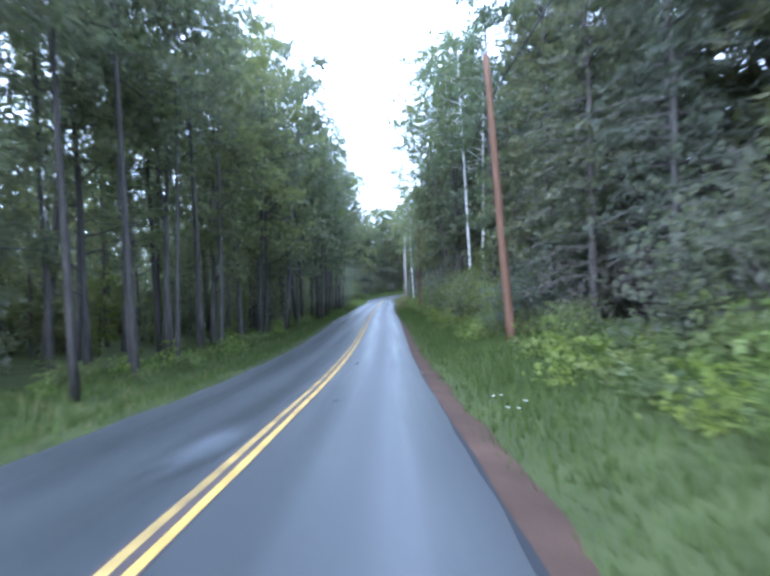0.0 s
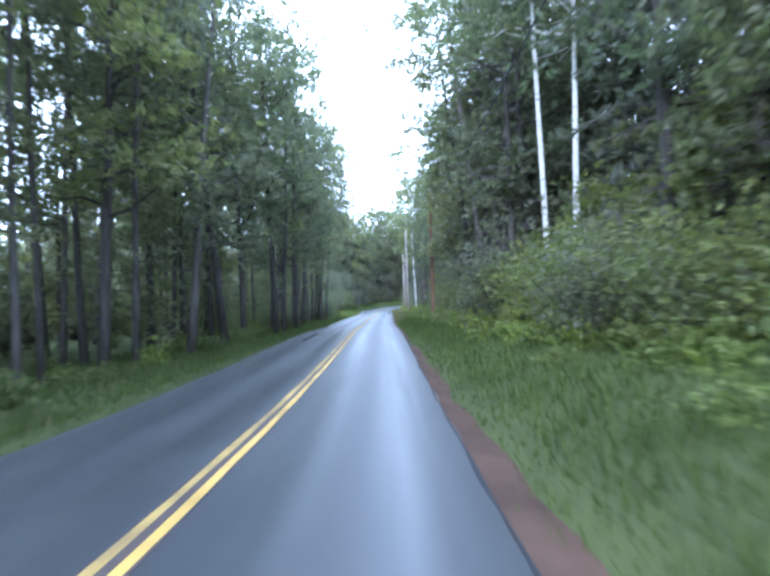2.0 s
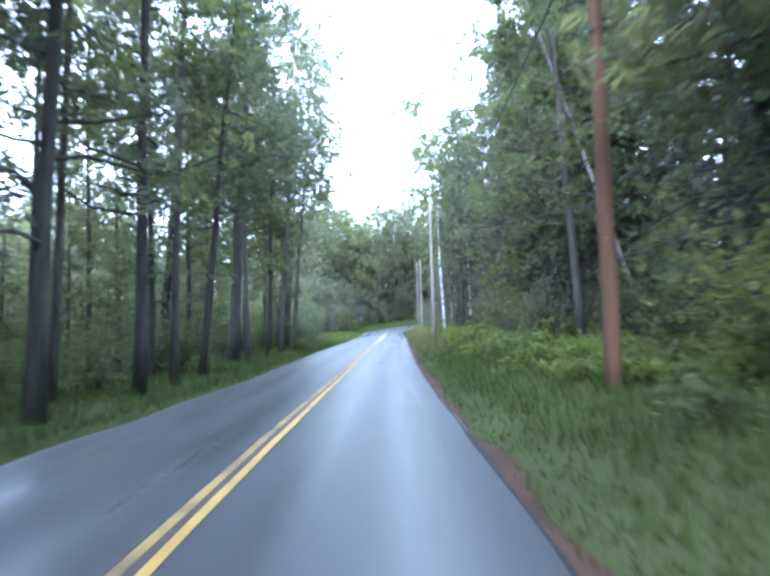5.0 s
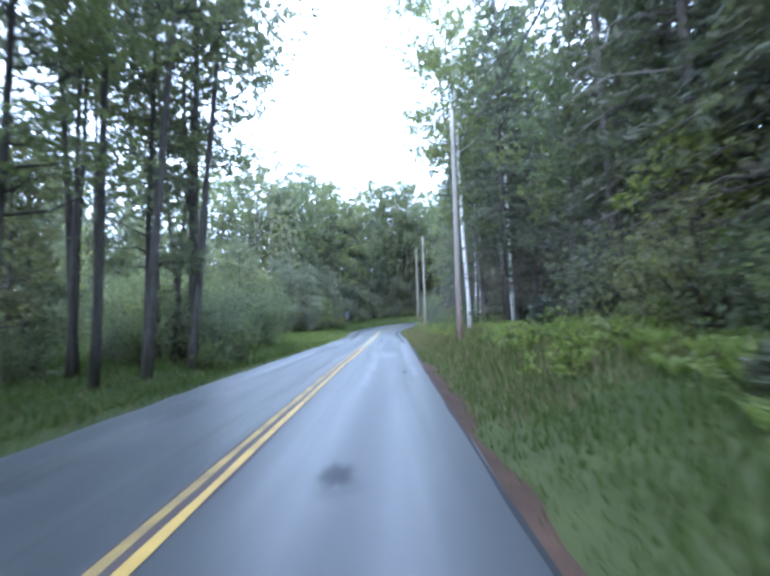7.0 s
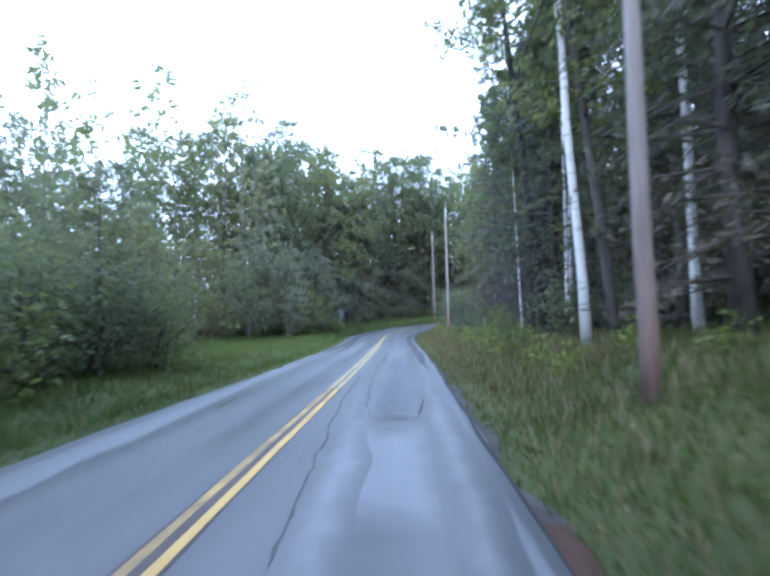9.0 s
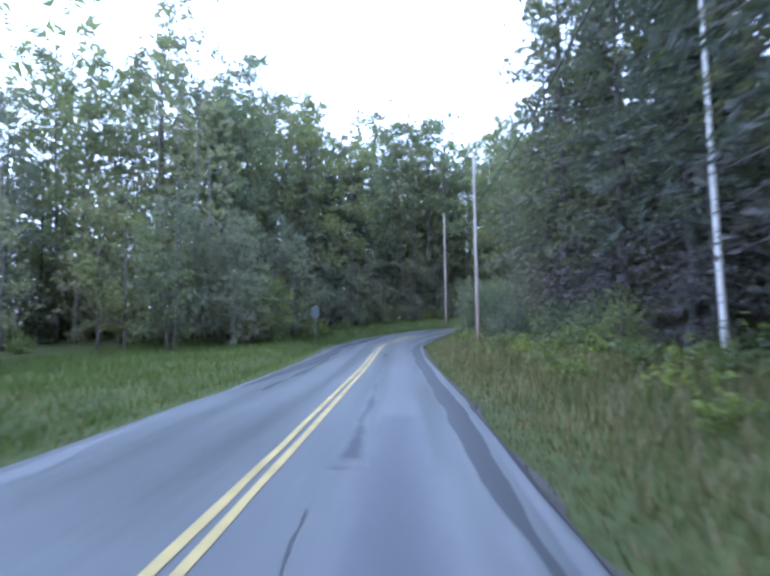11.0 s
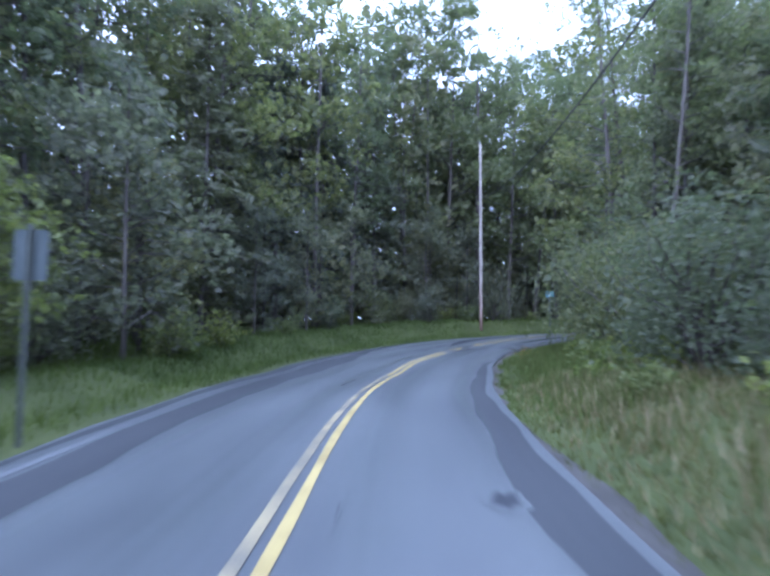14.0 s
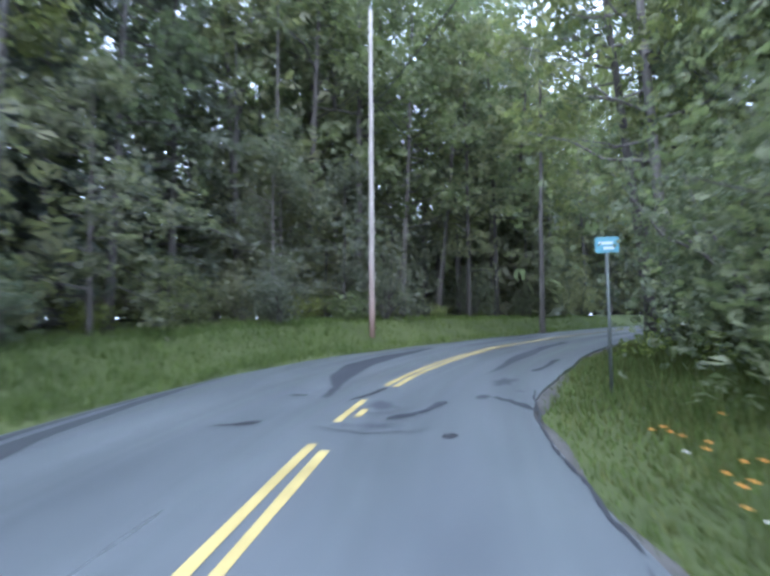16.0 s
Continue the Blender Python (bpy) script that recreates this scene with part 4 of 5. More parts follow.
def plant(kind, x, y, scale=1.0, which=None, rot=None, group=FOREST_GROUP, lean=(0, 0), rng=random):
    variants = KINDS[kind]
    ob = variants[which if which is not None else rng.randrange(len(variants))]
    m = pose(x, y, gz(x, y) - 0.03, lean[0], lean[1], 0) @ pose(0, 0, 0, 0, 0, rng.uniform(0, 360) if rot is None else rot)
    sc = Matrix.Diagonal((scale * rng.uniform(0.92, 1.08), scale * rng.uniform(0.92, 1.08), scale, 1))
    if ob.name not in USED:
        USED.add(ob.name)
        made = ob
    else:
        made = copy_thing(ob, m)
    made.matrix_basis = m @ sc
    made["group"] = group
    PLACED.append((x, y))
    return made


# no trees before the leaning birch: x, y and radius
TREELESS = [(8.25, 72.5, 4.2), (-9.95, 75.5, 2.0)]


def scatter(kind, count, s_range, d_range, scale=(0.85, 1.15), gap=1.6, seed=0, group=FOREST_GROUP, which=None):
    """Scatter plants over a stretch of the road's side, never nearer to the road than the range allows."""
    rng = random.Random(seed)
    tries = done = 0
    clear = min(abs(d_range[0]), abs(d_range[1])) - 0.1
    while done < count and tries < count * 14:
        tries += 1
        s, d = rng.uniform(*s_range), rng.uniform(*d_range)
        x, y = (float(v) for v in on_road(s, d))
        if abs(float(road_place([x], [y])[0][0])) < clear or any((x - a) ** 2 + (y - b) ** 2 < gap ** 2 for a, b in PLACED):
            continue
        if any((x - a) ** 2 + (y - b + c) ** 2 < c * c for a, b, c in OPEN):
            continue
        if kind not in ("weed", "fern") and any((x - a) ** 2 + (y - b) ** 2 < c * c for a, b, c in TREELESS):
            continue
        behind = "back_" + kind
        if abs(d) > 15 and behind in KINDS:
            plant(behind, x, y, rng.uniform(*scale), group=group, rng=rng)
        else:
            plant(kind, x, y, rng.uniform(*scale), which=which, group=group, rng=rng)
        done += 1


# trees that stand out singly
for tx, ty, wh in ((-9.25, 86.7, 0), (-11.15, 81.3, 1), (-8.95, 101.3, 1)):
    plant("old", tx, ty, 1.0, which=wh, lean=(0, 2.5))
# crowns that reach over the road
for tx, ty, sc, wh, ln in ((-7.95, 66.5, 1.2, 3, 4), (-7.85, 71.5, 1.15, 0, 4), (-8.6, 47.5, 1.15, 3, 3), (-8.35, 78.5, 1.15, 1, 4),
                           (6.1, 49, 1.12, 0, -3), (6.3, 56.2, 1.15, 2, -3), (6.4, 62, 1.12, 3, -4), (6.35, 114, 1.12, 1, -6), (6.5, 35, 1.1, 0, -2)):
    plant("maple", tx, ty, sc, which=wh, lean=(0, ln))
for tx, ty, sc, ln in ((-8.15, 94.5, 1.12, 5), (-7.95, 98.2, 1.1, 5), (-8.25, 75.2, 1.1, 4)):
    plant("thin", tx, ty, sc, which=0, lean=(0, ln))
plant("maple", 7.05, 125, 1.25, which=2, lean=(0, -5))
for tx, ty, sc in ((6.3, 44.6, 1.15), (6.7, 48.4, 1.1), (6.4, 41, 1.05), (6.9, 53, 1.0), (6.4, 37, 1.0), (6.3, 31, 0.95), (6.5, 27, 0.9), (7.6, 46.3, 1.35), (7.6, 39, 1.3)):
    plant("bush", tx, ty, sc)
for tx, ty, sc, wh in ((9.2, 81.6, 1.05, 1), (8.9, 93.5, 1.05, 1)):
    plant("near_pine", tx, ty, sc, which=wh)
for tx, ty, sc, wh in ((8.8, 146.2, 1.2, 0), (9.4, 151.8, 1.15, 1)):
    plant("near_pine", tx, ty, sc, which=wh)
# dark pines behind the leaning birch
for tx, ty, sc in ((13.2, 72, 1.1), (14.2, 78.5, 1.1), (12.6, 84, 1.1), (15, 66.5, 1.1), (11.2, 88.6, 1.05), (16.4, 74, 1.15), (15.4, 84.6, 1.1), (17.6, 88.4, 1.15), (14.2, 90.5, 1.1)):
    plant("pine", tx, ty, sc, which=0)
# tall trees round the bend
for tx, ty, sc, wh in ((12.25, 178.5, 1.1, 0), (15.25, 183, 1.15, 2), (13.55, 174.6, 0.8, 1), (18.65, 187.6, 1.2, 0), (23.15, 191.2, 1.2, 2), (9.65, 203, 1.3, 0), (13.85, 206, 1.3, 2), (18.65, 209, 1.35, 0), (24.65, 212, 1.35, 2), (4.65, 200.5, 1.3, 3), (0.4, 192.4, 1.2, 2), (3.4, 193.8, 1.28, 0), (6.4, 195.2, 1.2, 2), (9.4, 197, 1.12, 0), (12.2, 198.6, 0.98, 2), (11.25, 169.4, 0.72, 3)):
    plant("maple", tx, ty, sc, which=wh)
for bx, by, sc, wh in ((6.6, 45, 1.0, 0), (7.3, 43.6, 1.05, 0), (5.02, 112.7, 1.05, 0), (6.35, 119, 1.0, 1), (6.95, 120.5, 1.0, 1), (7.6, 111.8, 1.0, 0)):
    plant("birch", bx, by, sc, which=wh, group="white birches")
plant("leaning", 10.35, 78, 1.2, group="white birches", lean=(0, -17))
plant("birch", 6.45, 127.2, 0.9, which=1, group="white birches")
for tx, ty, sc, wh in ((-11.0, 35.6, 1.0, 3),
                       (-12.6, 44.5, 1.0, 1), (-11.3, 54, 1.0, 1), (-11.6, 61, 0.95, 0)):
    plant("maple", tx, ty, sc, which=wh)
for tx, ty, sc in ((-7.9, 14.2, 0.95), (-8.7, 19.4, 1.0), (-9.3, 12.6, 0.9), (-8.3, 9.5, 0.9), (-9.6, 29, 1.0), (-9.2, 24.5, 0.95), (-10.9, 47, 1.05), (-11.2, 43.5, 1.0), (-10.4, 39.5, 1.0), (-11.55, 96.5, 1.05), (-12.65, 100, 1.0), (-10.95, 95, 1.0), (-11.55, 72, 1.0)):
    plant("thin", tx, ty, sc)
plant("clump", -9.3, 102.2, 1.0, which=0)
for tx, ty, sc in ((-8.55, 92, 1.05), (-8.75, 88, 1.0)):
    plant("thin", tx, ty, sc, which=0)
for tx, ty, sc, wh in ((-10.95, 117, 0.75, 2), (-12.85, 119.5, 0.8, 0), (-11.35, 121, 0.65, 2), (-14.35, 116, 0.85, 2), (-14.55, 151.5, 1.0, 2), (-12.35, 161.5, 0.6, 2),
                       (-19.85, 152, 1.0, 2), (-16.85, 149.5, 1.0, 0), (-13.75, 148.3, 0.85, 0), (-10.95, 152, 0.75, 2), (-9.65, 157.5, 0.8, 1), (-11.35, 155, 0.9, 2)):
    plant("low", tx, ty, sc, which=wh)
for tx, ty, sc in ((-21.35, 158, 0.8), (-25.35, 151, 0.85), (-19.35, 166, 0.9), (-30.35, 146, 0.85), (-24.2, 156.8, 1.05), (-26.5, 158.4, 1.1), (-28.4, 155.2, 1.05), (-22.4, 161, 1.0)):
    plant("maple", tx, ty, sc)
for tx, ty, sc in ((-16.85, 135, 0.8), (-20.35, 141, 0.9), (-23.35, 134, 0.9)):
    plant("low", tx, ty, sc, which=2)
plant("thin", 17.65, 195.6, 1.15, which=0)
for tx, ty, sc in ((-5.85, 185, 1.05), (-8.35, 181.5, 1.0), (-2.35, 188.8, 1.1), (-10.35, 177.5, 1.0), (-9.55, 171.5, 0.9)):
    plant("pine", tx, ty, sc, which=1)
plant("shrub", -10.15, 110, 1.4, which=1)
for tx, ty, sc, wh in ((-12.8, 17.5, 1.0, 3), (-12.2, 12, 1.0, 0), (-14, 23, 1.05, 2), (-12.4, 27.5, 1.0, 1), (-11.5, 21.5, 0.95, 3)):
    plant("maple", tx, ty, sc, which=wh)
plant("low", 9.65, 75.4, 0.6, which=0)
for tx, ty, sc, wh in ((-10.35, 78.3, 1.0, 3), (-11.85, 86.5, 1.05, 1), (-10.55, 90.5, 1.0, 0)):
    plant("maple", tx, ty, sc, which=wh)
for tx, ty, sc in ((7.6, 40, 0.75), (8.3, 45.5, 0.85), (7.8, 50.5, 0.7), (8.0, 35, 0.8)):
    plant("low", tx, ty, sc, which=1)
for tx, ty, sc, wh in ((-10.95, 102.5, 1.0, 3), (-9.75, 98.3, 0.95, 3)):
    plant("maple", tx, ty, sc, which=wh)
for tx, ty, sc, wh in ((-7.85, 100.9, 0.75, 0), (-7.45, 103.4, 0.65, 0), (-9.05, 101.4, 0.8, 2), (-7.55, 98.6, 0.8, 1), (-8.65, 104.2, 0.7, 2), (10.25, 75.6, 0.6, 2), (10.95, 76.8, 0.8, 0)):
    plant("shrub", tx, ty, sc, which=wh)
for tx, ty, sc, wh in ((8.65, 92, 1.1, 0), (9.05, 98, 1.1, 2), (9.85, 86, 1.1, 2), (10.25, 103, 1.1, 0), (8.85, 88, 1.0, 2), (12.05, 82.5, 1.05, 2), (12.05, 90, 1.15, 0), (11.25, 96, 1.15, 2),
                       (8.85, 138.5, 1.0, 0), (10.05, 143, 1.0, 2), (11.25, 148, 1.0, 0), (9.05, 133.5, 1.05, 2), (13.05, 152, 1.05, 2), (11.05, 136, 1.1, 0), (13.65, 145, 1.1, 2), (12.25, 158.5, 0.95, 0), (7.65, 124.5, 0.8, 0), (7.45, 129.2, 0.75, 0), (7.85, 119, 0.85, 0)):
    plant("near_pine" if tx < 10.9 else "pine", tx, ty, sc, which=wh // 2)
for tx, ty, sc, wh in ((8.8, 17.5, 1.0, 0), (9.8, 23.5, 1.05, 1), (8.6, 30, 1.0, 0), (10.4, 12.5, 1.0, 1), (9.2, 36, 1.0, 1), (9.6, 7.5, 1.0, 0), (7.0, 50, 1.1, 0), (7.0, 57.4, 1.15, 0), (7.85, 66.5, 1.15, 0), (11.6, 20, 1.1, 0), (11.4, 28, 1.1, 1)):
    plant("near_pine" if tx < 10.3 else "pine", tx, ty, sc, which=wh)
for tx, ty, sc, wh in ((-8.4, 52, 1.15, 2), (-8.7, 57.5, 1.2, 0), (-7.85, 63, 1.1, 2)):
    plant("maple", tx, ty, sc, which=wh)
for tx, ty, sc, wh in ((6.8, 54.5, 1.05, 2), (7.2, 60, 1.1, 0), (8.05, 84, 1.05, 2), (7.85, 95.5, 1.1, 0), (8.05, 101.5, 1.05, 1)):
    plant("maple", tx, ty, sc, which=wh)
plant("thin", 21.95, 186.8, 1.1, which=0)
plant("maple", 23.85, 188, 1.1, which=2)
for tx, ty, sc, wh in ((15.15, 176, 0.75, 2), (18.15, 180.5, 1.0, 0), (21.15, 184, 1.05, 2), (24.65, 187.5, 1.05, 0), (16.65, 173, 0.7, 1), (20.65, 178, 1.0, 3), (28.15, 190.5, 1.1, 2), (12.85, 171.5, 0.68, 3), (14.15, 166, 0.62, 0)):
    plant("maple", tx, ty, sc, which=wh)
plant("sapling", 3.75, 81.8, 0.5, which=0)
plant("sapling", 5.25, 96, 0.8, which=0)

# woods beside the oncoming lane
scatter("maple", 7, (25, 72), (-11, -7.2), (0.95, 1.1), seed=101, gap=1.8)
scatter("thin", 13, (18, 72), (-11, -6.8), (0.95, 1.12), seed=104, gap=1.8)
scatter("maple", 9, (5, 68), (-20, -11), seed=1, gap=2.2)
scatter("thin", 16, (8, 68), (-20, -9.5), (0.85, 1.05), seed=103, gap=2.0)
scatter("low", 16, (0, 66), (-20, -8.0), (0.5, 0.95), seed=2)
scatter("shrub", 24, (4, 66), (-12, -7.0), (0.3, 0.6), seed=21, gap=1.2, which=1)
scatter("thin", 9, (66, 100), (-24, -8.5), seed=3)
scatter("low", 10, (66, 100), (-26, -11), (0.6, 0.9), seed=31)
scatter("low", 7, (82, 103), (-16, -11), (0.85, 1.1), seed=32, which=2)
scatter("shrub", 16, (66, 100), (-22, -13), (0.6, 1.1), seed=44, gap=1.6, which=0)
scatter("shrub", 14, (70, 100), (-14, -9.5), (0.5, 0.85), seed=45, gap=1.3, which=0)
scatter("shrub", 14, (66, 104), (-18, -7.5), (0.5, 1.0), seed=4, gap=1.6)
for tx, ty, sc in ((-10.6, 108.5, 0.95), (-11.2, 112.5, 1.1), (-10.4, 116, 1.05), (-10.0, 119.4, 0.95), (-13.6, 110.5, 1.25), (-13.8, 115.5, 1.3), (-13, 120.5, 1.15), (-16.5, 113, 1.35), (-16.4, 118.5, 1.3)):
    plant("thicket", tx, ty, sc)
scatter("shrub", 6, (96, 112), (-10.5, -7.8), (0.6, 0.9), seed=51, gap=1.6)
scatter("shrub", 12, (104, 150), (-22, -10.5), (0.6, 1.1), seed=5, gap=2)
scatter("low", 16, (104, 150), (-40, -18), (0.8, 1.2), seed=6)
scatter("maple", 38, (158, 205), (-22, -10.0), (1.05, 1.3), seed=7, gap=2.0)
scatter("maple", 20, (198, 245), (-18, -8.5), (1.1, 1.35), seed=72, gap=2.0)
scatter("maple", 17, (120, 165), (-60, -26), (0.85, 1.05), seed=71, gap=2.5)
scatter("low", 30, (154, 240), (-15, -8.0), (0.6, 1.0), seed=8, which=2)
scatter("shrub", 26, (158, 214), (-10.5, -7.2), (0.5, 0.9), seed=81, gap=1.3)
# woods beside the near lane
scatter("pine", 14, (0, 102), (11, 18), seed=9, gap=2.0)
scatter("pine", 8, (12, 46), (11, 17), seed=92, gap=2.0)
scatter("pine", 9, (34, 68), (10.5, 16), seed=91, gap=2.0)
scatter("maple", 7, (-20, 100), (9, 24), seed=10)
scatter("low", 10, (26, 100), (7.8, 13), (0.6, 1.0), seed=11)
scatter("shrub", 17, (-6, 60), (7.0, 10), (0.5, 1.1), seed=12, gap=1.3)
scatter("bush", 18, (24, 62), (7.0, 9.8), (0.7, 1.15), seed=122, gap=1.1)
scatter("bush", 7, (14, 26), (6.6, 7.6), (0.4, 0.55), seed=123, gap=1.1)
scatter("near_pine", 4, (11, 24), (7.6, 8.8), (0.5, 0.8), seed=124, gap=1.5)
scatter("shrub", 20, (60, 104), (8.6, 11.5), (0.4, 0.9), seed=121, gap=1.3)
scatter("pine", 14, (114, 152), (11, 24), seed=13, gap=2.2, which=1)
scatter("shrub", 14, (112, 156), (7.4, 10.5), (0.5, 0.9), seed=14)
scatter("shrub", 12, (146, 166), (7.6, 11), (0.45, 0.8), seed=144, gap=1.3, which=0)
scatter("thicket", 13, (157, 186), (7.1, 11), (0.85, 1.2), seed=141, gap=1.8)
scatter("low", 16, (160, 205), (8, 18), (0.7, 1.0), seed=142)
scatter("maple", 14, (172, 230), (13, 30), seed=15)
scatter("maple", 9, (161, 180), (9.5, 15), (0.6, 0.72), seed=151)
scatter("maple", 9, (180, 212), (9.0, 16), (1.0, 1.2), seed=152)
scatter("maple", 8, (172, 192), (8.6, 13), (0.75, 0.85), seed=153, gap=1.4)
scatter("maple", 11, (196, 228), (-14, -7.6), (0.86, 0.96), seed=154, gap=1.4)
scatter("near_pine", 6, (104, 130), (7.8, 11.5), (0.95, 1.1), seed=18, gap=1.8)
scatter("shrub", 14, (186, 225), (6.5, 11), (0.7, 1.1), seed=143, gap=1.6)
scatter("weed", 120, (-2, 104), (5.4, 8.4), (0.5, 1.0), seed=16, gap=0.6, group="weeds on the verge")
scatter("fern", 120, (0, 104), (6.0, 9.0), (0.45, 0.8), seed=19, gap=0.4, group="ferns on the verge")
scatter("weed", 40, (0, 66), (-8, -6), (0.5, 1.0), seed=17, gap=0.6, group="weeds on the verge")
scatter("weed", 40, (100, 185), (5.2, 8), (0.5, 1.0), seed=20, gap=0.6, group="weeds on the verge")


def fern_bank(count, s_range, d_range, seed):
    """A closed carpet of fern fronds on the bank."""
    rng = np.random.default_rng(seed)
    kinds = []
    for src in KINDS["fern"]:
        me = src.children[0].data
        co = np.empty(len(me.vertices) * 3)
        me.vertices.foreach_get("co", co)
        kinds.append(co.reshape(-1, 3))
    verts, base, faces = [], 0, []
    for k in range(count):
        ss, dd = rng.uniform(*s_range), rng.uniform(*d_range)
        if dd < 6.0 + 0.6 * math.sin(ss * 0.45) or 0.5 + 0.5 * math.sin(ss * 0.8 + 1.7 * math.sin(dd * 1.1)) < rng.uniform(0, 0.6):
            continue
        x, y = (float(v) for v in on_road(ss, dd))
        a, c = rng.uniform(0, 2 * math.pi), kinds[k % 2]
        h = rng.uniform(0.4, 0.72)
        v = np.stack([x + h * (c[:, 0] * math.cos(a) - c[:, 1] * math.sin(a)), y + h * (c[:, 0] * math.sin(a) + c[:, 1] * math.cos(a)), gz(x, y) + h * c[:, 2]], 1)
        verts.append(v)
        faces.append(np.arange(len(v)).reshape(-1, 3) + base)
        base += len(v)
    return tagged(new("ferns", mesh_of("ferns", np.vstack(verts), np.vstack(faces), M_FERN)), "bright yellow-green ferns carpeting the roadside bank", "ferns", kind="stuff")


fern_bank(1300, (26, 104), (5.4, 9.2), 66)

# ---- woods farther in, closing the view between the trunks ----
def far_woods(trees, cards, s_range, d_range, top, size, mat, seed, label, pointed=False):
    """Many plain crowns with thin trunks, joined: the woods seen only between and above the nearer trees."""
    rng = np.random.default_rng(seed)
    near = min(abs(d_range[0]), abs(d_range[1]))
    side = np.sign(d_range[0] + d_range[1]) or 1.0
    places = []
    while len(places) < trees:
        s = rng.uniform(s_range[0] - 4, s_range[1] + 4)
        d = near + (max(abs(d_range[0]), abs(d_range[1])) - near) * rng.uniform() ** 1.3 + 2.5 * math.sin(s * 0.33 + seed) + rng.normal(0, 1.0)
        x, y = (float(v) for v in on_road(s, side * d))
        if abs(float(road_place([x], [y])[0][0])) > near - 4:
            places.append((x, y))
    p = np.array(places)
    base = ground_z(p[:, 0], p[:, 1])
    pts, wood = [], []
    for (x, y), z0 in zip(places, base):
        h = top * rng.uniform(0.7, 1.12)
        reach = rng.uniform(1.9, 3.3) * (0.5 + h / 40)
        u = np.where(rng.uniform(size=cards) < 0.3, rng.uniform(0.0, 0.3, cards), rng.uniform(0.05, 1, cards))
        girth = np.sin(math.pi * (0.22 + 0.76 * u)) if pointed else np.sqrt(np.clip(1 - (np.maximum(u - 0.55, 0) / 0.46) ** 2, 0.02, 1)) * (0.6 + 0.4 * np.clip(u / 0.35, 0, 1))
        r = reach * girth * np.sqrt(rng.uniform(size=cards))
        a = rng.uniform(0, 2 * math.pi, cards)
        pts.append(np.stack([x + r * np.cos(a), y + r * np.sin(a), z0 + 0.3 + u * h], 1))
        wood.append(tube(np.array([[x, y, z0 - 0.3], [x + rng.normal(0, 0.2), y, z0 + h * 0.8]]), [0.13, 0.04], 5, False))
    v, f = leaf_cards(rng, np.vstack(pts), size)
    root = tagged(new("far_woods"), label, "woods", kind="stuff")
    part("foliage", mesh_of("foliage", v, f, mat), root)["kind"] = "stuff"
    part("trunk_rows", mesh_of("trunk_rows", *joined(wood), M_BARK, True), root)["kind"] = "stuff"
    return root


DEEP = "dense shaded foliage deeper in the woods"
far_woods(110, 120, (-50, 70), (-48, -24), 19, 0.8, M_LEAF, 91, DEEP)
far_woods(44, 150, (2, 48), (-30, -17), 14, 0.5, M_LEAF_COOL, 82, "shaded foliage between the trunks of the roadside woods")
far_woods(90, 280, (60, 155), (-85, -46), 17, 0.52, M_LEAF_COOL, 92, DEEP)
far_woods(95, 420, (160, 248), (-26, -13), 26, 0.4, M_LEAF_COOL, 93, DEEP)
far_woods(170, 140, (-50, 155), (46, 19), 20, 0.85, M_NEEDLE, 94, DEEP, True)
far_woods(60, 140, (168, 240), (50, 24), 16, 0.85, M_LEAF, 95, DEEP)
far_woods(26, 150, (-60, -48), (-14, 14.5), 18, 0.9, M_LEAF, 96, DEEP)
far_woods(110, 160, (150, 250), (-62, -28), 31, 0.85, M_LEAF, 97, DEEP)
far_woods(70, 260, (64, 112), (-40, -19), 11, 0.38, M_LEAF_COOL, 98, DEEP)
far_woods(70, 120, (150, 252), (-40, -27), 8, 0.8, M_LEAF_COOL, 89, DEEP)
far_woods(40, 120, (170, 240), (34, 20), 8, 0.8, M_LEAF_COOL, 88, DEEP)
far_woods(50, 130, (208, 262), (-22, -9.5), 11, 0.7, M_LEAF_COOL, 87, DEEP)
far_woods(90, 320, (158, 228), (-20, -11.5), 5.5, 0.27, M_LEAF_COOL, 86, "shaded undergrowth below the tall trees")
far_woods(70, 150, (185, 250), (-30, -14), 27, 0.62, M_LEAF, 85, DEEP)
far_woods(150, 60, (-60, 160), (85, 44), 20, 1.5, M_NEEDLE, 84, DEEP, True)
far_woods(90, 60, (-60, 70), (-90, -46), 19, 1.5, M_LEAF, 83, DEEP)
far_woods(40, 150, (2, 62), (-24, -14), 3.6, 0.36, M_LEAF_COOL, 80, "shaded undergrowth below the tall trees")
far_woods(44, 110, (172, 250), (-30, -22), 4.5, 0.55, M_LEAF_COOL, 81, "shaded undergrowth below the tall trees")
far_woods(56, 520, (127, 162), (-56, -25), 15, 0.34, M_LEAF_COOL, 99, DEEP)


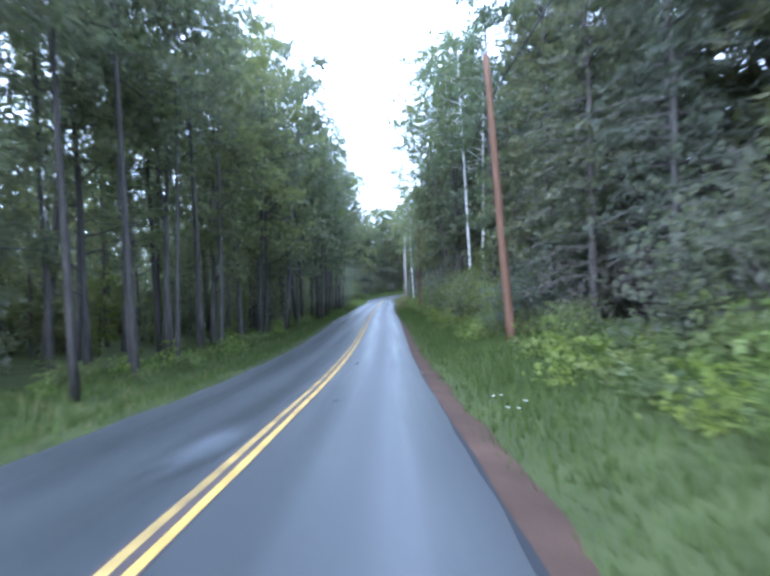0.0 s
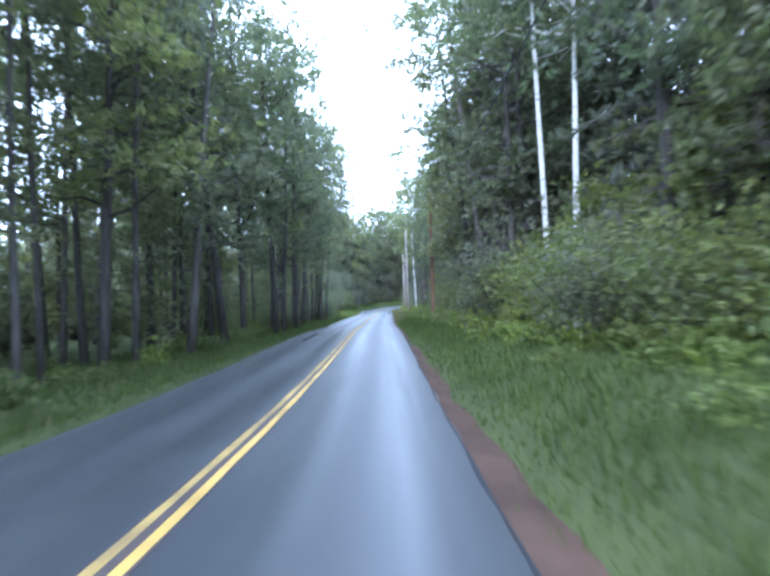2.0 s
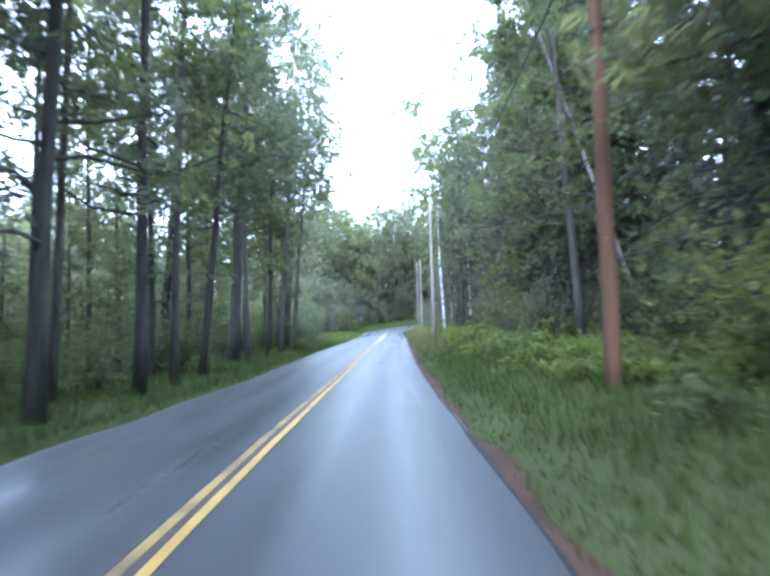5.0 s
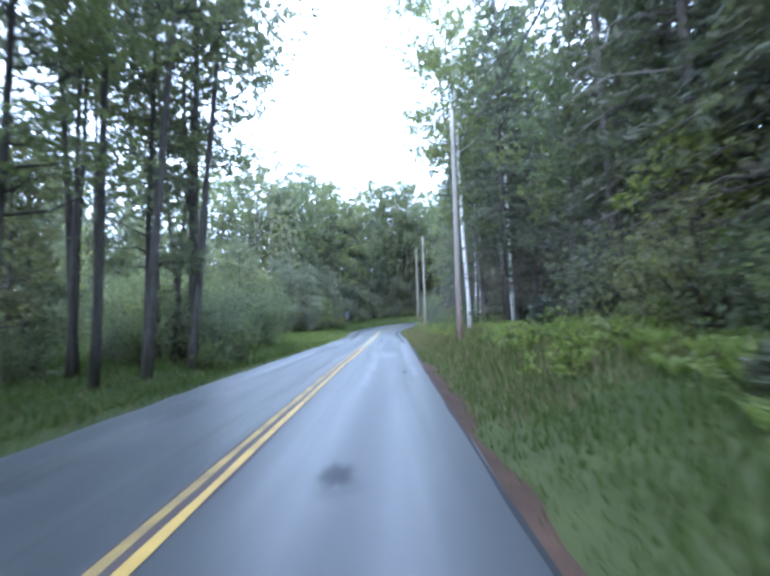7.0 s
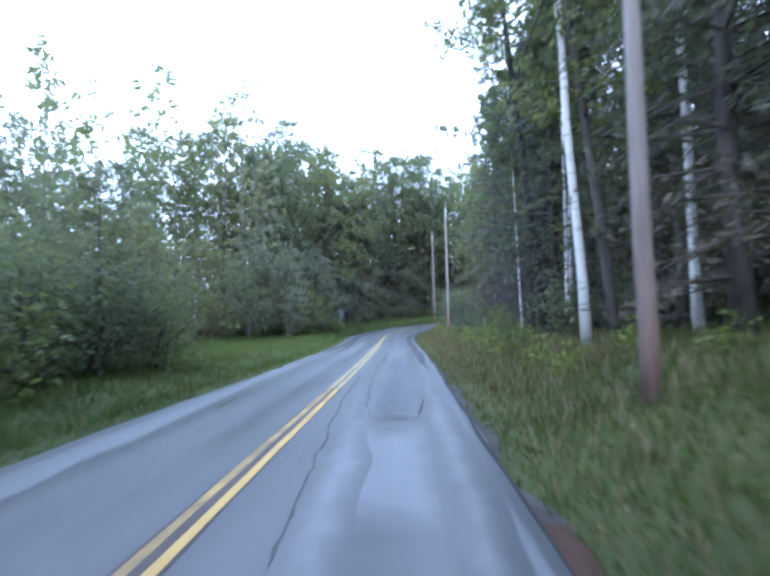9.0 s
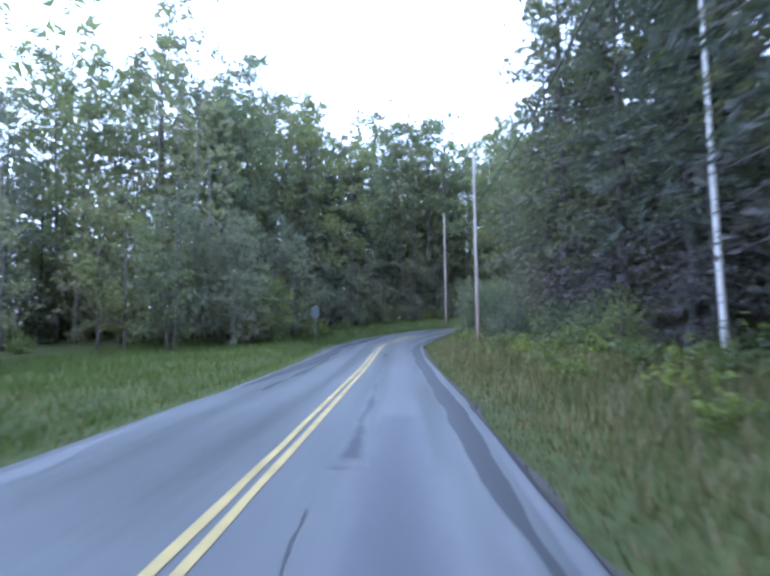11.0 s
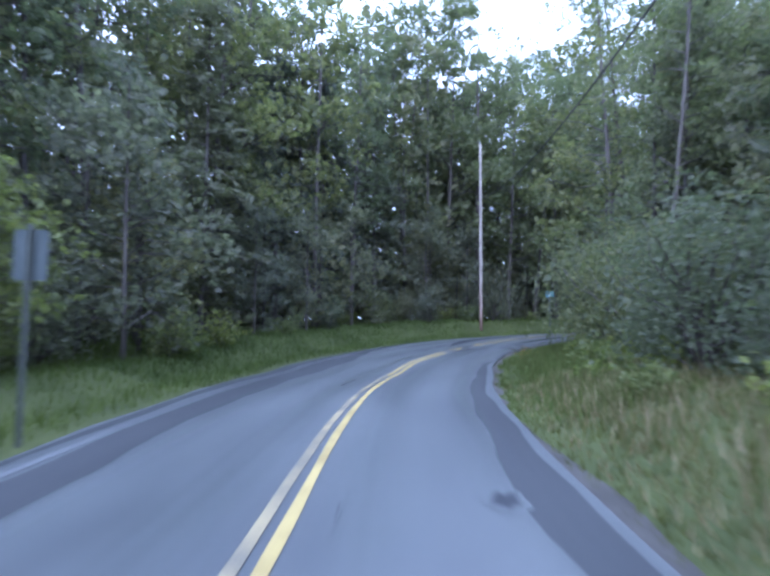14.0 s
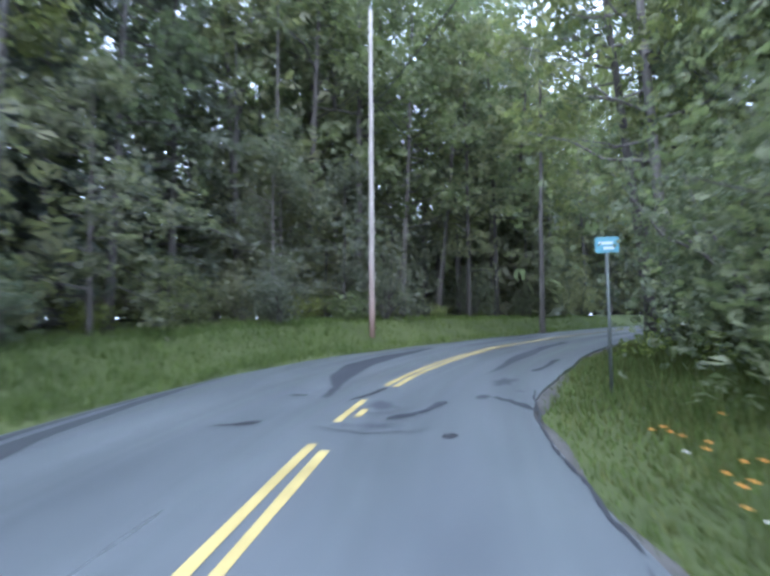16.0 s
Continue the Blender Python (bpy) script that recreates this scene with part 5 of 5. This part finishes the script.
# ---- road signs ----
def plate(w, h, t, r=0.05):
    """A thin sheet with rounded corners, standing upright and facing -y."""
    pts = []
    for cx, cz, a0 in ((w / 2 - r, h / 2 - r, 0), (-w / 2 + r, h / 2 - r, 90), (-w / 2 + r, -h / 2 + r, 180), (w / 2 - r, -h / 2 + r, 270)):
        for k in range(5):
            a = radians(a0 + k * 22.5)
            pts.append((cx + r * math.cos(a), cz + r * math.sin(a)))
    n = len(pts)
    verts = [(px, -t / 2, pz) for px, pz in pts] + [(px, t / 2, pz) for px, pz in pts]
    faces = [tuple(range(n)), tuple(range(2 * n - 1, n - 1, -1))] + [(i, i + n, (i + 1) % n + n, (i + 1) % n) for i in range(n)]
    return np.array(verts), faces


def channel_post(height):
    """A U-section steel post."""
    prof = [(-0.04, 0.0), (-0.02, 0.0), (-0.015, 0.035), (0.015, 0.035), (0.02, 0.0), (0.04, 0.0), (0.04, 0.006), (0.024, 0.006), (0.018, 0.041), (-0.018, 0.041), (-0.024, 0.006), (-0.04, 0.006)]
    n = len(prof)
    verts = [(a, b, -0.4) for a, b in prof] + [(a, b, height) for a, b in prof]
    faces = [(i, (i + 1) % n, (i + 1) % n + n, i + n) for i in range(n)] + [tuple(range(n))[::-1], tuple(range(n, 2 * n))]
    return np.array(verts, float), faces


def moved(piece, off):
    return np.asarray(piece[0], float) + np.array(off), piece[1]


sign = tagged(new("traffic_sign"), "back of an upright rectangular metal traffic sign on a steel post", "sign")
sign.matrix_basis = pose(-5.85, 153.5, gz(-5.85, 153.5), 0, 0, 4)
part("post", mesh_of("post", *channel_post(3.1), M_POST), sign, "dark steel channel post")
part("sign_panel", mesh_of("sign_panel", *moved(plate(0.47, 0.72, 0.004), (0, 0.055, 2.66)), M_SIGNBACK), sign, "bare metal back of the panel, coloured dark as in shade")

street = tagged(new("street_sign"), "small blue-green street name sign on a thin post", "sign")
street.matrix_basis = pose(6.85, 173.6, gz(6.85, 173.6), 0, 0, -25)
part("post", mesh_of("post", *tube(np.array([[0, 0, -0.4], [0, 0, 1.2], [0, 0, 2.75]]), 0.03, 10), M_POST, True), street, "thin dark green post")
panel = part("sign_panel", mesh_of("sign_panel", *moved(plate(0.4, 0.28, 0.006, 0.03), (0, -0.036, 2.66)), M_SIGNBLUE), street, "blue-green panel")
for k, (bx, bw, bz) in enumerate(((-0.02, 0.24, 0.03), (0.03, 0.18, -0.06))):
    part("lettering_bar", mesh_of("lettering_bar", *moved(plate(bw, 0.05, 0.002, 0.01), (bx, -0.042, 2.66 + bz)), M_SIGNWHITE), panel)


# ---- a broken limb lying among the trunks ----
snag = tagged(new("fallen_branch"), "dark broken branch leaning among the tree trunks", "branch")
snag.location = (-11.55, 79.5, gz(-11.55, 79.5))
limb_a = tube(np.array([[-1.6, 0.2, 1.1], [-0.9, 0.1, 0.75], [-0.2, 0, 0.35], [0.1, 0, -0.05]]), [0.03, 0.06, 0.09, 0.1], 7)
limb_b = tube(np.array([[-0.3, 0, 0.4], [0.3, -0.1, 0.75], [0.9, -0.1, 1.0], [1.2, -0.15, 1.5]]), [0.08, 0.06, 0.045, 0.015], 7)
part("limb", mesh_of("limb", *limb_a, M_BARK, True), snag)
part("limb", mesh_of("limb", *limb_b, M_BARK, True), snag)


# ---- wild flowers on the verge ----
def flower(name, x, y, height, mat, seed, label):
    rng = np.random.default_rng(seed)
    root = tagged(new(name), label, "flower", group="wild flowers")
    root.location = (x, y, gz(x, y))
    stem_pts = np.array([[0, 0, -0.05], [rng.normal(0, 0.03), rng.normal(0, 0.03), height * 0.5], [rng.normal(0, 0.06), rng.normal(0, 0.06), height]])
    part("stem", mesh_of("stem", *tube(stem_pts, 0.006, 5), M_GRASS, True), root)
    pieces = []
    for k in range(9):
        a = 2 * math.pi * k / 9
        o = np.array([math.cos(a), math.sin(a), 0])
        w = np.array([-o[1], o[0], 0])
        c = stem_pts[-1]
        pieces.append((np.array([c, c + o * 0.02 + w * 0.009 + [0, 0, 0.008], c + o * 0.032, c + o * 0.02 - w * 0.009 + [0, 0, 0.008]]), [(0, 1, 2, 3)]))
    part("blossom", mesh_of("blossom", *joined(pieces), mat), root)
    return root


frng = random.Random(5)
for k in range(26):
    fs = frng.uniform(165, 172) if k < 8 else frng.gauss(169.7, 0.35) if k < 20 else frng.gauss(171.2, 0.3)
    fx, fy = (float(v) for v in on_road(fs, frng.uniform(3.55, 4.4 if k < 8 else 3.95)))
    flower("wild_flower", fx, fy, frng.uniform(0.3, 0.55), M_ORANGE if k % 7 else M_WHITE, k, "orange wild flower in the roadside grass" if k % 7 else "white wild flower in the roadside grass")
for k in range(5):
    fx, fy = (float(v) for v in on_road(frng.uniform(8.1, 9.3), frng.uniform(3.6, 4.1)))
    flower("wild_flower", fx, fy, frng.uniform(0.35, 0.6), M_WHITE, 40 + k, "white wild flower in the roadside grass")


# ---- grass on the verges ----
def grass(count, s_range, d_range, tall, seed, mat):
    rng = np.random.default_rng(seed)
    s = rng.uniform(*s_range, count)
    d = d_range[0] + (d_range[1] - d_range[0]) * rng.uniform(0, 1, count)
    x, y = on_road(s, d)
    x, y = x + rng.normal(0, 0.08, count), y + rng.normal(0, 0.08, count)
    off = np.abs(road_place(x, y)[0])
    rim = np.where(d > 0, SHOULDER(s) - 0.15, -LEFT_RIM(s) - 0.05) + 0.2 * np.abs(np.sin(y * 0.8) * np.sin(y * 0.37))
    keep = off > np.maximum(rim - 0.45 * rng.uniform(size=count) ** 2, np.where(d > 0, RIGHT_EDGE(s) + 0.04, 0.08 - LEFT_EDGE(s)))
    x, y, s, d, off = x[keep], y[keep], s[keep], d[keep], off[keep]
    count = len(x)
    z = ground_z(x, y)
    tuft = 0.75 + 0.25 * np.sin(x * 2.1 + 1.7 * np.sin(y * 1.3)) * np.sin(y * 1.7 + 0.8 * np.sin(x * 2.9))
    hgt = tall * rng.uniform(0.4, 1.2, count) * tuft * np.clip((off - 3.0) / 1.4, 0.45, 1)
    az = rng.uniform(0, 2 * math.pi, count)
    o = np.stack([np.cos(az), np.sin(az), np.zeros(count)], 1)
    w = np.stack([-np.sin(az), np.cos(az), np.zeros(count)], 1) * (0.009 + 0.012 * rng.uniform(size=count))[:, None]
    base = np.stack([x, y, z - 0.02], 1)
    tip = base + np.array([0, 0, 1.0]) * hgt[:, None] + o * (hgt * rng.uniform(0.1, 0.7, count))[:, None]
    verts = np.stack([base - w, base + w, tip], 1).reshape(-1, 3)
    i = np.arange(count) * 3
    faces = np.stack([i, i + 1, i + 2], 1)
    return tagged(new("grass", mesh_of("grass", verts, faces, mat)), "long unmown green roadside grass", "grass", kind="stuff")


grass(75000, (-3, 108), (3.15, 8.2), 0.42, 71, M_GRASS)
grass(50000, (108, 205), (3.0, 8.2), 0.42, 76, M_GRASS_DULL)
grass(20000, (156, 184), (2.8, 6.5), 0.36, 79, M_GRASS)
grass(14000, (160, 186), (-8.0, -4.2), 0.34, 80, M_GRASS)
grass(62000, (2, 112), (-9.5, -3.4), 0.4, 72, M_GRASS)
grass(50000, (112, 215), (-9.5, -3.4), 0.36, 77, M_GRASS)
grass(20000, (85, 162), (3.4, 8.0), 0.5, 73, M_STRAW)["label"] = "dry straw-coloured grass stalks on the verge"
grass(3500, (2, 150), (-8.0, -3.4), 0.45, 74, M_STRAW)["label"] = "dry straw-coloured grass stalks on the verge"
grass(20000, (98, 195), (8.0, 11.0), 0.45, 75, M_GRASS_DULL)
grass(26000, (98, 172), (-17.0, -9.3), 0.45, 78, M_GRASS)
